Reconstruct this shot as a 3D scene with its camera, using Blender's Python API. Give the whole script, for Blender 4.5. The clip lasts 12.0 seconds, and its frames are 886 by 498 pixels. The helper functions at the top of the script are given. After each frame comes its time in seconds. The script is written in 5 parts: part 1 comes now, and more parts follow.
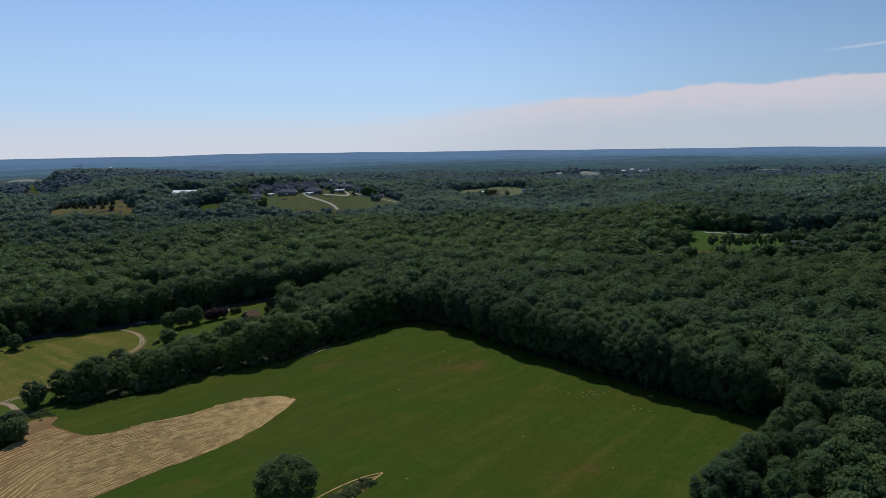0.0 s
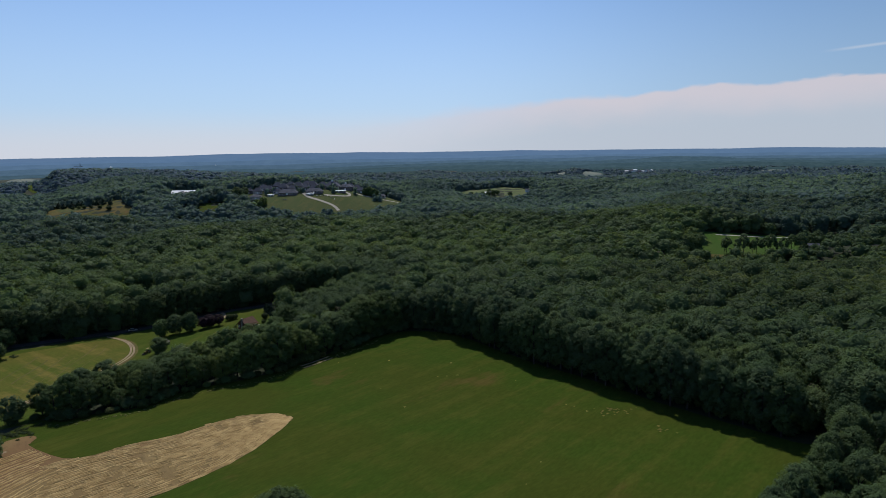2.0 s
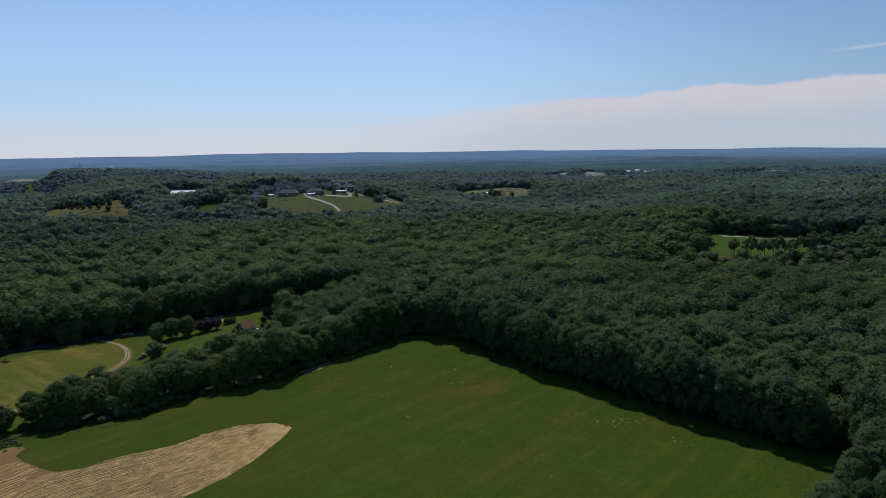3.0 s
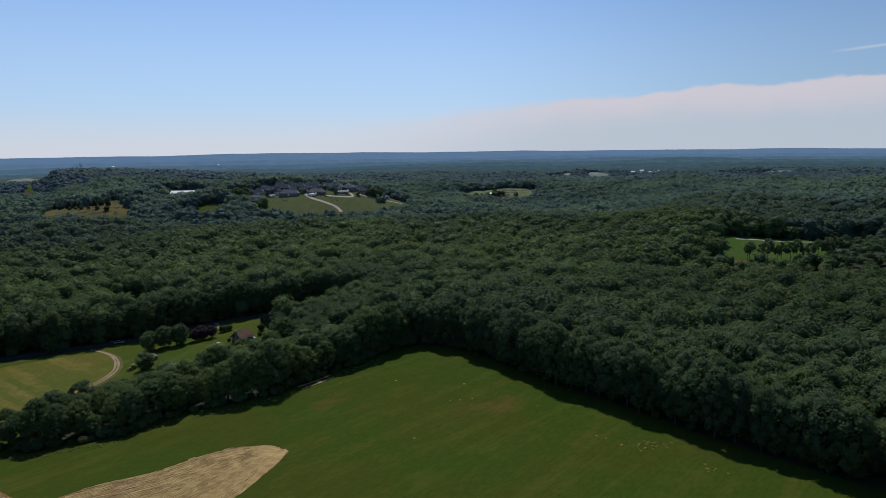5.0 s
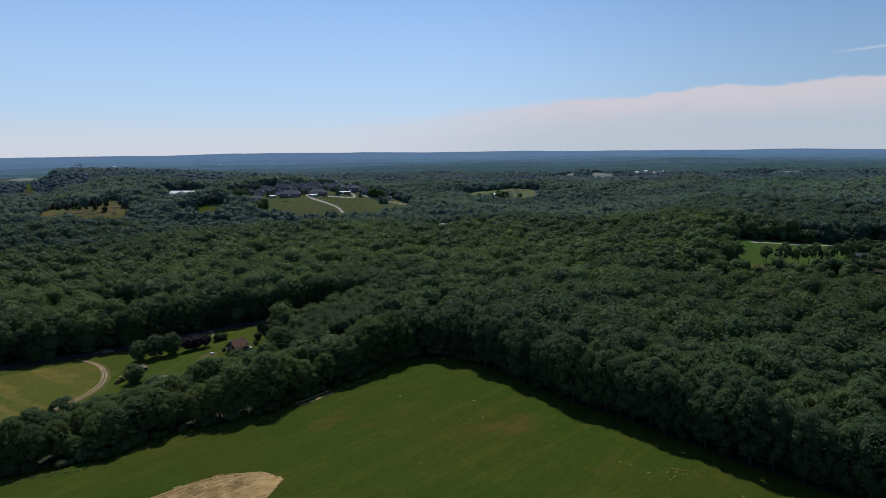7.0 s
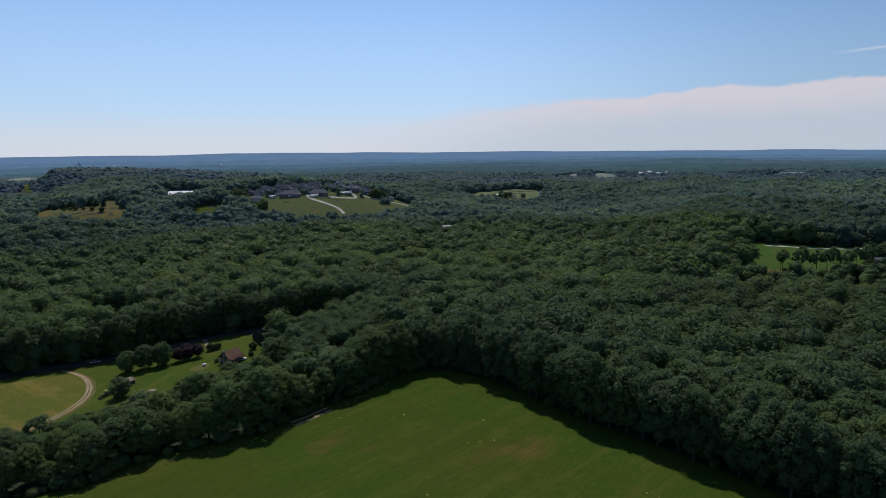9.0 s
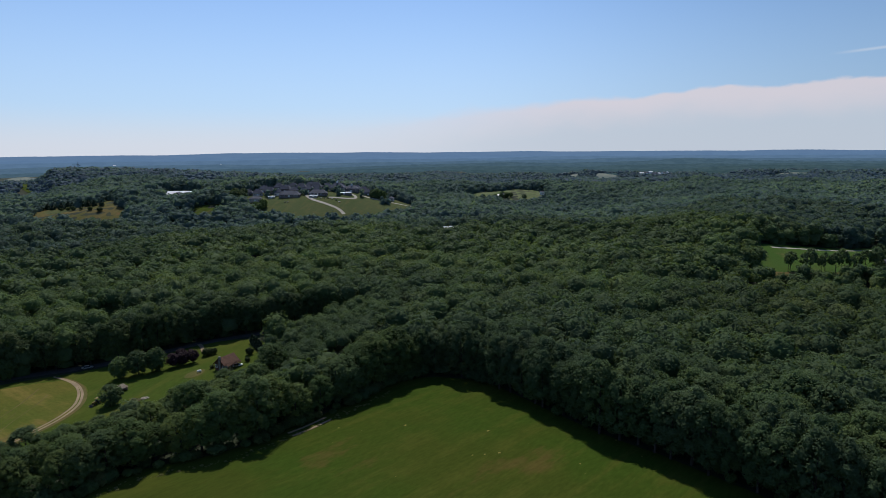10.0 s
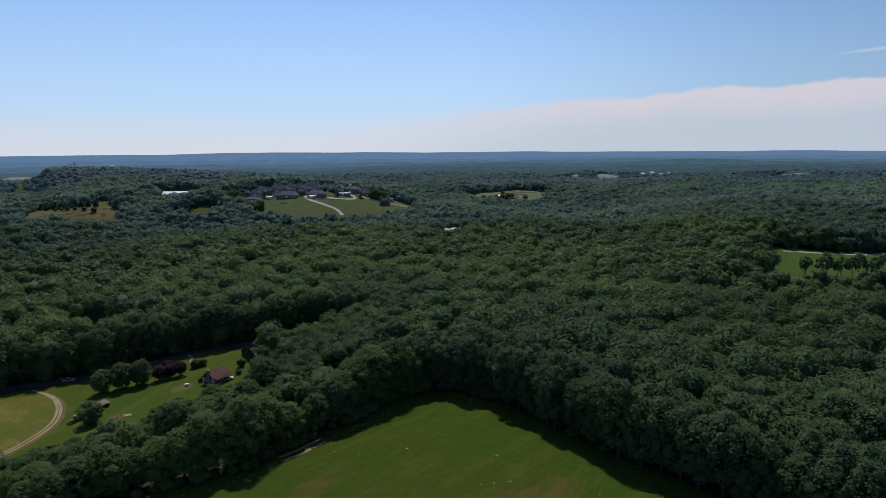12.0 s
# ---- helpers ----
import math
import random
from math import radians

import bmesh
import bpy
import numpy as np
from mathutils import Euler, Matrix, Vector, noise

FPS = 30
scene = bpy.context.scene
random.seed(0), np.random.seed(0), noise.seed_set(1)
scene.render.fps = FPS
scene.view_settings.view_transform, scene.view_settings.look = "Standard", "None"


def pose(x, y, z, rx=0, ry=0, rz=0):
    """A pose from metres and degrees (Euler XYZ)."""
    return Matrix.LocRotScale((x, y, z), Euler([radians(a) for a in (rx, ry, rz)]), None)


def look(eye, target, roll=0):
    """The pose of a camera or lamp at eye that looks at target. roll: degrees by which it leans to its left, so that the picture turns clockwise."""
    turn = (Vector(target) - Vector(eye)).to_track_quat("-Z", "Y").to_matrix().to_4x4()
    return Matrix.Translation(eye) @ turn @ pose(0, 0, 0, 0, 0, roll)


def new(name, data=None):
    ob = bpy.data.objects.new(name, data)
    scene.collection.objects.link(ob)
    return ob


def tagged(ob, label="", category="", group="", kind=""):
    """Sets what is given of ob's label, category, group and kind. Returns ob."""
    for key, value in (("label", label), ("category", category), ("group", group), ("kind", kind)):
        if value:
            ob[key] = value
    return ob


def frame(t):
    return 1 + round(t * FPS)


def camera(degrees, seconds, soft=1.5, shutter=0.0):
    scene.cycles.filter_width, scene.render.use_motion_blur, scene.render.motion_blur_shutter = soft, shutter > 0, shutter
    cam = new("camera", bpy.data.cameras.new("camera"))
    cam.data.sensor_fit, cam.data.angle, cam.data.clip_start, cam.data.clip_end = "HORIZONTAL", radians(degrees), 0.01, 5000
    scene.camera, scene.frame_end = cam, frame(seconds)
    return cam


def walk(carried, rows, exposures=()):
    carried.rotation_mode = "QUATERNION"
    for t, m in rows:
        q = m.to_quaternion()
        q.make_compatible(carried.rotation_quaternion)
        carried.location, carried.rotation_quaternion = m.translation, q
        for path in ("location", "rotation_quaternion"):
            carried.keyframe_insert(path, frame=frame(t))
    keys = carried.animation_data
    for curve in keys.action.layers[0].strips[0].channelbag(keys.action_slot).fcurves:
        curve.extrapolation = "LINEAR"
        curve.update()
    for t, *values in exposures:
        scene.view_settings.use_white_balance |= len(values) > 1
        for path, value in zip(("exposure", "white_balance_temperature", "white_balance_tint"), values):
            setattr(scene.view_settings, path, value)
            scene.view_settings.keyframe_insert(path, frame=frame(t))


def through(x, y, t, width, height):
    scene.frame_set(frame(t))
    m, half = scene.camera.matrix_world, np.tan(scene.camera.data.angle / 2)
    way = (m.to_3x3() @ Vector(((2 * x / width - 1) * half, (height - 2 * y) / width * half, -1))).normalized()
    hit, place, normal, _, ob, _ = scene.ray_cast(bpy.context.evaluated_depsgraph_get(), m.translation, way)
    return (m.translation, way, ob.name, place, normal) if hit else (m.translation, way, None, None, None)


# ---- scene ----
# The camera: a drone that glides forward at a steady height.
cam = camera(70.0, 12.0, soft=0.8)


def flight(t):
    s = t / 12.0
    eye = Vector((-17.27 * s + 2.74 * s**2 + 0.22 * s**3, 103.67 * s + 0.27 * s**2 - 1.85 * s**3, 90 - 2.58 * s + 1.41 * s**2))
    yaw = radians(0.203 * s + 2.226 * s**2 - 1.872 * s**3)
    pitch = radians(-8.713 + 0.14 * s - 0.059 * s**2)
    ahead = Vector((-math.sin(yaw) * math.cos(pitch), math.cos(yaw) * math.cos(pitch), math.sin(pitch)))
    return look(eye, eye + ahead, -(0.824 - 0.373 * s - 0.129 * s**2))


walk(cam, [(0.5 * i, flight(0.5 * i)) for i in range(25)], exposures=[(0.0, 0.0), (6.5, 0.0), (9.5, 0.08), (12.0, 0.1)])

# ---- light ----
SUN_AZ, SUN_EL = radians(-8), radians(56)

world = bpy.data.worlds.new("world")
scene.world = world
world.use_nodes = True


def link_nodes(tree):
    """Short-hand to add nodes to a tree and to join them."""
    def add(kind, **values):
        n = tree.nodes.new(kind)
        for key, value in values.items():
            if key in n.inputs:
                n.inputs[key].default_value = value
            elif key == "operation":
                n.operation = value
            elif key == "data_type":
                n.data_type = value
            elif key == "blend_type":
                n.blend_type = value
            elif key == "feature":
                n.feature = value
        return n

    def plug(value, socket):
        if isinstance(value, bpy.types.NodeSocket):
            tree.links.new(value, socket)
        else:
            socket.default_value = value

    def calc(operation, a, b=0.0, c=0.0):
        n = tree.nodes.new("ShaderNodeMath")
        n.operation = operation
        for value, socket in zip((a, b, c), n.inputs):
            plug(value, socket)
        return n.outputs[0]

    def remap(value, a, b, c=0.0, d=1.0, smooth=True):
        n = tree.nodes.new("ShaderNodeMapRange")
        n.interpolation_type = "SMOOTHSTEP" if smooth else "LINEAR"
        for v, socket in zip((value, a, b, c, d), n.inputs):
            plug(v, socket)
        return n.outputs[0]

    def blend(factor, a, b, mode="MIX"):
        n = tree.nodes.new("ShaderNodeMix")
        n.data_type = "RGBA"
        n.blend_type = mode
        plug(factor, n.inputs[0])
        for value, socket in ((a, n.inputs[6]), (b, n.inputs[7])):
            plug((*value, 1) if isinstance(value, tuple) and len(value) == 3 else value, socket)
        return n.outputs[2]

    return add, plug, calc, remap, blend


def build_sky():
    tree = world.node_tree
    tree.nodes.clear()
    add, plug, calc, remap, blend = link_nodes(tree)
    sky = add("ShaderNodeTexSky")
    sky.sky_type, sky.sun_disc, sky.sun_elevation, sky.sun_rotation = "NISHITA", False, SUN_EL, SUN_AZ
    sky.air_density, sky.dust_density, sky.ozone_density, sky.altitude = 1.0, 0.5, 2.5, 200
    way = add("ShaderNodeTexCoord").outputs["Generated"]
    xyz = add("ShaderNodeSeparateXYZ")
    plug(way, xyz.inputs[0])
    x, y, z = xyz.outputs
    az = calc("ARCTAN2", x, y)
    el = calc("ARCSINE", z)
    # a long bank of cloud low over the horizon, higher towards the west, with a billowing upper edge
    stretch = add("ShaderNodeMapping", Scale=(1, 1, 2.2))
    plug(way, stretch.inputs[0])
    billow = add("ShaderNodeTexNoise", Scale=13.0, Detail=5.0, Roughness=0.5)
    plug(stretch.outputs[0], billow.inputs["Vector"])
    short = calc("MAXIMUM", calc("SUBTRACT", 0.61, az), 0.0)
    crest = calc("SUBTRACT", 0.091, calc("MULTIPLY", 0.09, calc("MULTIPLY", short, short)))
    crest = calc("ADD", crest, calc("MULTIPLY", calc("SUBTRACT", billow.outputs[0], 0.5), 0.03))
    soft = remap(az, 0.0, 0.4, 0.022, 0.006)
    edge = remap(calc("DIVIDE", calc("SUBTRACT", crest, el), soft), -0.5, 0.5)
    bank = calc("MULTIPLY", edge, remap(az, -0.25, 0.25))
    bank = calc("MULTIPLY", bank, remap(calc("ABSOLUTE", az), 2.2, 1.4))
    depth = remap(calc("SUBTRACT", crest, el), 0.005, 0.055)
    cloud = blend(depth, CLOUD_TOP, CLOUD_BASE)
    # one thin vapour trail
    trail = calc("SUBTRACT", el, calc("ADD", 0.125, calc("MULTIPLY", calc("SUBTRACT", az, 0.54), 0.06)))
    trail = calc("MULTIPLY", remap(calc("ABSOLUTE", trail), 0.003, 0.0), calc("MULTIPLY", remap(az, 0.52, 0.57), remap(az, 0.9, 0.7)))
    tint = blend(1.0, sky.outputs[0], SKY_TINT, "MULTIPLY")
    tint = blend(remap(el, 0.3, 0.02, 0.0, 0.62), tint, SKY_SOFT)
    tint = blend(remap(el, 0.075, 0.0, 0.0, 0.8), tint, SKY_PALE)
    # deeper blue away from azimuth -0.3 to fit the view; lighter behind, added fill
    tint = blend(1.0, tint, blend(calc("MULTIPLY", remap(calc("ABSOLUTE", calc("ADD", az, 0.3)), 0.25, 1.0), remap(calc("ABSOLUTE", az), 1.9, 1.1, 0.45, 1.0)), (1.0, 1.0, 1.0), (0.7, 0.74, 0.75)), "MULTIPLY")
    col = blend(calc("MULTIPLY", bank, 0.85), tint, cloud)
    col = blend(calc("MULTIPLY", trail, 0.42), col, (6.3, 6.8, 7.6))
    bg = add("ShaderNodeBackground", Strength=SKY_STRENGTH)
    plug(col, bg.inputs[0])
    plug(bg.outputs[0], add("ShaderNodeOutputWorld").inputs[0])


SKY_STRENGTH, SKY_TINT = 0.095, (0.83, 0.97, 1.16)
SKY_PALE, SKY_SOFT = (6.7, 6.95, 7.7), (4.6, 6.2, 9.0)
CLOUD_TOP, CLOUD_BASE = (6.7, 6.2, 6.7), (5.0, 5.65, 6.6)
build_sky()

sun = new("sun", bpy.data.lights.new("sun", "SUN"))
sun.data.energy, sun.data.angle, sun.data.color = 3.4, radians(0.6), (1.0, 0.95, 0.86)
sun.matrix_world = look((0, 0, 300), Vector((0, 0, 300)) - Vector((math.sin(SUN_AZ) * math.cos(SUN_EL), math.cos(SUN_AZ) * math.cos(SUN_EL), math.sin(SUN_EL))))

# ---- materials ----


def material(name, build):
    m = bpy.data.materials.new(name)
    m.use_nodes = True
    tree = m.node_tree
    tree.nodes.clear()
    tools = link_nodes(tree)
    shader = build(tree, *tools)
    tools[1](shader, tools[0]("ShaderNodeOutputMaterial").inputs[0])
    return m


def noise_at(add, plug, scale, detail=3.0, rough=0.55, squash=(1, 1, 1), turn=0.0):
    """Noise at a real-world size: scale in waves a metre; squash stretches it along the turned axes."""
    spot = add("ShaderNodeNewGeometry").outputs["Position"]
    turned = add("ShaderNodeMapping", Rotation=(0, 0, turn))
    plug(spot, turned.inputs[0])
    mapping = add("ShaderNodeMapping", Scale=squash)
    plug(turned.outputs[0], mapping.inputs[0])
    n = add("ShaderNodeTexNoise", Scale=scale, Detail=detail, Roughness=rough)
    plug(mapping.outputs[0], n.inputs["Vector"])
    return n.outputs[0]


def leaf_material(name, dark, light, warm, through=0.36, spread=0.5, cool=0.0):
    """Foliage: each clump has its own shade, whole crowns differ from one another, and light comes through the leaves."""
    def build(tree, add, plug, calc, remap, blend):
        geo = add("ShaderNodeNewGeometry")
        tone = add("ShaderNodeAttribute")
        tone.attribute_name = "tone"
        own = calc("FRACT", calc("ADD", tone.outputs["Fac"], add("ShaderNodeObjectInfo").outputs["Random"]))
        other = calc("FRACT", calc("MULTIPLY", own, 7.31))
        broad = noise_at(add, plug, 0.013, 4.0)
        fine = noise_at(add, plug, 0.9, 5.0, 0.72)
        shade = calc("ADD", calc("MULTIPLY", geo.outputs["Random Per Island"], spread), calc("ADD", calc("MULTIPLY", own, 0.9 - spread), calc("MULTIPLY", remap(fine, 0.3, 0.7), 0.18)))
        col = blend(shade, dark, light)
        col = blend(calc("MULTIPLY", remap(other, 0.4, 0.95), remap(broad, 0.4, 0.62, 0.25, 1.0)), col, warm)
        col = blend(remap(broad, 0.34, 0.6, 0.65, 0.0), col, tuple(0.75 * c for c in dark))
        stand_of = noise_at(add, plug, 0.0042, 3.0, 0.5)
        col = blend(remap(stand_of, 0.45, 0.58, 0.0, 0.6), col, (0.82 * dark[0], 0.86 * dark[1], 1.0 * dark[2]))
        if cool:
            # some crowns are of a duller, greyer green
            dull = calc("MULTIPLY", remap(calc("FRACT", calc("MULTIPLY", own, 17.7)), 0.55, 0.8), cool)
            col = blend(dull, col, (0.088, 0.123, 0.065))
        p = add("ShaderNodeBsdfPrincipled", Roughness=0.65)
        p.inputs["Specular IOR Level"].default_value = 0.09
        plug(col, p.inputs["Base Color"])
        b = add("ShaderNodeBump", Strength=0.8, Distance=0.6)
        plug(fine, b.inputs["Height"])
        plug(b.outputs[0], p.inputs["Normal"])
        t = add("ShaderNodeBsdfTranslucent")
        plug(blend(1.0, col, (1.15, 1.12, 0.6), "MULTIPLY"), t.inputs[0])
        mix = add("ShaderNodeMixShader", Fac=through)
        plug(p.outputs[0], mix.inputs[1])
        plug(t.outputs[0], mix.inputs[2])
        return mix.outputs[0]
    return material(name, build)


def rough_material(name, colors, scale, fine=None, rough=0.9, bump=0.0, squash=(1, 1, 1), turn=0.0, metal=0.0, patches=None):
    """Two or three colours mixed by broad noise, with fine grain and relief. patches: a colour for scattered large stains."""
    def build(tree, add, plug, calc, remap, blend):
        broad = noise_at(add, plug, scale, 5.0, 0.6, squash, turn)
        grain = noise_at(add, plug, fine or scale * 9, 4.0, 0.65, squash, turn)
        col = blend(remap(broad, 0.32, 0.68), colors[0], colors[1])
        if len(colors) > 2:
            col = blend(remap(grain, 0.42, 0.72), col, colors[2])
        col = blend(1.0, col, blend(grain, (0.72, 0.72, 0.72), (1.28, 1.28, 1.28)), "MULTIPLY")
        if patches:
            spots = noise_at(add, plug, scale * 0.45, 3.0, 0.5, squash, turn + 0.6)
            col = blend(remap(spots, 0.5, 0.68, 0.0, 0.85), col, patches)
        p = add("ShaderNodeBsdfPrincipled", Roughness=rough, Metallic=metal)
        p.inputs["Specular IOR Level"].default_value = 0.3
        plug(col, p.inputs["Base Color"])
        if bump:
            b = add("ShaderNodeBump", Strength=0.6, Distance=bump)
            plug(grain, b.inputs["Height"])
            plug(b.outputs[0], p.inputs["Normal"])
        return p.outputs[0]
    return material(name, build)


def field_material(name, base, rich, dry, bare, turn):
    """Sown grass: broad fertile and dry areas, mowing strips, thin scattered bare spots."""
    def build(tree, add, plug, calc, remap, blend):
        broad = noise_at(add, plug, 0.022, 4.0, 0.5)
        strips = noise_at(add, plug, 0.17, 5.0, 0.6, (1, 0.06, 1), turn)
        mid = noise_at(add, plug, 0.09, 5.0, 0.6)
        grain = noise_at(add, plug, 1.0, 6.0, 0.75, (1, 0.3, 1), turn)
        spots = noise_at(add, plug, 0.05, 5.0, 0.62, (1, 0.45, 1), turn)
        col = blend(remap(broad, 0.36, 0.64), base, rich)
        col = blend(remap(calc("ADD", calc("MULTIPLY", strips, 0.6), calc("MULTIPLY", mid, 0.4)), 0.46, 0.66, 0.0, 0.7), col, dry)
        col = blend(remap(spots, 0.6, 0.72, 0.0, 0.65), col, bare)
        col = blend(1.0, col, blend(remap(grain, 0.25, 0.75), (0.84, 0.84, 0.84), (1.16, 1.16, 1.16)), "MULTIPLY")
        p = add("ShaderNodeBsdfPrincipled", Roughness=0.95)
        p.inputs["Specular IOR Level"].default_value = 0.025
        plug(col, p.inputs["Base Color"])
        b = add("ShaderNodeBump", Strength=0.7, Distance=0.12)
        plug(grain, b.inputs["Height"])
        plug(b.outputs[0], p.inputs["Normal"])
        return p.outputs[0]
    return material(name, build)


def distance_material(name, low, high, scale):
    """Woods kilometres off as a plain glowing backdrop, bluish haze painted into the colour."""
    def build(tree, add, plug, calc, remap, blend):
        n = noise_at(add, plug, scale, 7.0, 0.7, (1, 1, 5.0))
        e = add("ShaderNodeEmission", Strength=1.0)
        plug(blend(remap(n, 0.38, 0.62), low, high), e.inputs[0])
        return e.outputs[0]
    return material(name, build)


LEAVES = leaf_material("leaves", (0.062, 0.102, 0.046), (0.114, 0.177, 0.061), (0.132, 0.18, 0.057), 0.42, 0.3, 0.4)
# three leaf copies with distance haze painted into paler, bluer base colours
THIN_HAZE_LEAVES = leaf_material("thin_haze_leaves", (0.07, 0.114, 0.087), (0.102, 0.162, 0.113), (0.12, 0.174, 0.108), 0.48, 0.16, 0.5)
MID_HAZE_LEAVES = leaf_material("mid_haze_leaves", (0.098, 0.157, 0.144), (0.127, 0.195, 0.17), (0.132, 0.197, 0.158), 0.55, 0.1)
FAR_HAZE_LEAVES = leaf_material("far_haze_leaves", (0.088, 0.14, 0.182), (0.1, 0.156, 0.2), (0.102, 0.158, 0.194), 0.5, 0.08)
# copy of the leaves with shade put into a darker colour
SHADE_TONE_LEAVES = leaf_material("shade_tone_leaves", (0.048, 0.08, 0.036), (0.088, 0.135, 0.052), (0.12, 0.15, 0.055), 0.46, 0.3, 0.25)
# copy of the leaves: yellower crowns, and light put into a brighter colour
LIT_TONE_LEAVES = leaf_material("lit_tone_leaves", (0.062, 0.102, 0.041), (0.148, 0.22, 0.069), (0.172, 0.228, 0.068), 0.36, 0.4, 0.4)
# second copy of the leaves, no darker than the first, slightly less blue
SECOND_LEAVES = leaf_material("second_leaves", (0.062, 0.102, 0.034), (0.122, 0.188, 0.062), (0.156, 0.2, 0.06), 0.46, 0.45, 0.4)
PURPLE = leaf_material("purple_leaves", (0.022, 0.012, 0.018), (0.05, 0.024, 0.034), (0.05, 0.03, 0.03), 0.15)
NEEDLES = leaf_material("needles", (0.014, 0.03, 0.016), (0.035, 0.06, 0.028), (0.03, 0.055, 0.03), 0.1)
BUSH = leaf_material("bush_leaves", (0.035, 0.055, 0.02), (0.09, 0.13, 0.04), (0.13, 0.14, 0.05))
WEEDS = leaf_material("weeds", (0.05, 0.075, 0.02), (0.15, 0.16, 0.055), (0.2, 0.17, 0.07), 0.2)
BARK = rough_material("bark", ((0.025, 0.02, 0.016), (0.05, 0.041, 0.033)), 1.2, 9.0, 0.95, 0.05, (1, 1, 0.25))
FOREST_FLOOR = rough_material("forest_floor", ((0.013, 0.021, 0.008), (0.02, 0.029, 0.01), (0.019, 0.021, 0.01)), 0.02, 0.5, 0.95, 0.3)
FIELD = field_material("field_grass", (0.0392, 0.052, 0.0078), (0.0318, 0.0555, 0.0073), (0.059, 0.066, 0.0115), (0.084, 0.06, 0.018), 0.75)
MEADOW = field_material("meadow_grass", (0.088, 0.087, 0.019), (0.062, 0.08, 0.014), (0.16, 0.12, 0.036), (0.165, 0.105, 0.04), -0.95)
PASTURE = field_material("pasture_grass", (0.044, 0.08, 0.018), (0.038, 0.078, 0.015), (0.06, 0.084, 0.02), (0.1, 0.085, 0.035), 0.2)
OLIVE_GRASS = field_material("olive_grass", (0.07, 0.084, 0.036), (0.06, 0.08, 0.032), (0.1, 0.096, 0.04), (0.12, 0.088, 0.04), 0.2)
LAWN = field_material("lawn_grass", (0.047, 0.066, 0.0105), (0.038, 0.063, 0.0095), (0.072, 0.078, 0.016), (0.11, 0.08, 0.03), 0.2)
HAY_GROUND = rough_material("mown_stubble", ((0.148, 0.096, 0.034), (0.196, 0.134, 0.051), (0.104, 0.072, 0.026)), 0.06, 0.9, 0.95, 0.15, (1, 0.25, 1), -0.7, 0.0, (0.13, 0.066, 0.025))
HAY = rough_material("cut_hay", ((0.27, 0.18, 0.07), (0.41, 0.29, 0.125)), 0.35, 3.0, 0.95, 0.1)
DRY_WEEDS = leaf_material("dry_weeds", (0.16, 0.13, 0.04), (0.3, 0.24, 0.08), (0.34, 0.25, 0.09))
DIRT = rough_material("dirt", ((0.2, 0.15, 0.092), (0.28, 0.215, 0.135), (0.15, 0.11, 0.068)), 0.12, 2.0, 0.95, 0.08)
GRAVEL = rough_material("pale_gravel", ((0.27, 0.25, 0.215), (0.35, 0.32, 0.28)), 0.3, 4.0, 0.95, 0.03)
TAN_GRASS = field_material("dry_grass", (0.105, 0.085, 0.033), (0.075, 0.078, 0.025), (0.14, 0.11, 0.05), (0.13, 0.082, 0.042), 0.3)
PALE_FIELD = field_material("pale_crop", (0.11, 0.13, 0.06), (0.085, 0.115, 0.05), (0.14, 0.145, 0.085), (0.15, 0.14, 0.09), 0.4)
# crop of the far fields, paled and greyed by haze painted into the colour
HAZED_FIELD = field_material("hazed_crop", (0.17, 0.19, 0.16), (0.13, 0.16, 0.14), (0.2, 0.21, 0.18), (0.21, 0.21, 0.19), 0.4)
ROOF_BROWN = rough_material("brown_shingles", ((0.085, 0.045, 0.03), (0.12, 0.062, 0.042)), 0.8, 6.0, 0.9, 0.02)
LOG = rough_material("stained_logs", ((0.07, 0.032, 0.018), (0.11, 0.05, 0.028)), 0.7, 6.0, 0.8, 0.02, (1, 1, 6))
STONE = rough_material("fieldstone", ((0.16, 0.14, 0.12), (0.26, 0.23, 0.2)), 1.5, 6.0, 0.95, 0.04)
SLATE = rough_material("dark_slate_roof", ((0.05, 0.055, 0.074), (0.085, 0.092, 0.118)), 0.15, 1.5, 0.85, 0.03)
PALE_WALL = rough_material("pale_wall", ((0.34, 0.31, 0.28), (0.42, 0.39, 0.35)), 0.1, 1.2, 0.9, 0.01)
BRICK_WALL = rough_material("brown_wall", ((0.12, 0.1, 0.1), (0.17, 0.145, 0.14)), 0.12, 1.4, 0.9, 0.01)
WHITE_ROOF = rough_material("white_metal_roof", ((0.72, 0.72, 0.73), (0.82, 0.82, 0.82)), 0.1, 1.0, 0.45, 0.01)
WHITE_PAINT = rough_material("white_paint", ((0.7, 0.7, 0.69), (0.8, 0.8, 0.79)), 0.5, 5.0, 0.4)
SILVER_PAINT = rough_material("silver_paint", ((0.4, 0.41, 0.42), (0.5, 0.5, 0.51)), 0.5, 5.0, 0.3, metal=0.6)
YELLOW_PAINT = rough_material("yellow_paint", ((0.13, 0.095, 0.015), (0.18, 0.13, 0.02)), 0.9, 6.0, 0.5)
BLACK = rough_material("black_rubber", ((0.015, 0.015, 0.016), (0.03, 0.03, 0.03)), 2.0, 9.0, 0.8)
DARK_METAL = rough_material("dark_metal", ((0.05, 0.05, 0.055), (0.09, 0.09, 0.09)), 1.0, 8.0, 0.5, metal=0.5)
GLASS = rough_material("dark_window_glass", ((0.02, 0.024, 0.03), (0.035, 0.04, 0.045)), 0.3, 1.0, 0.08)
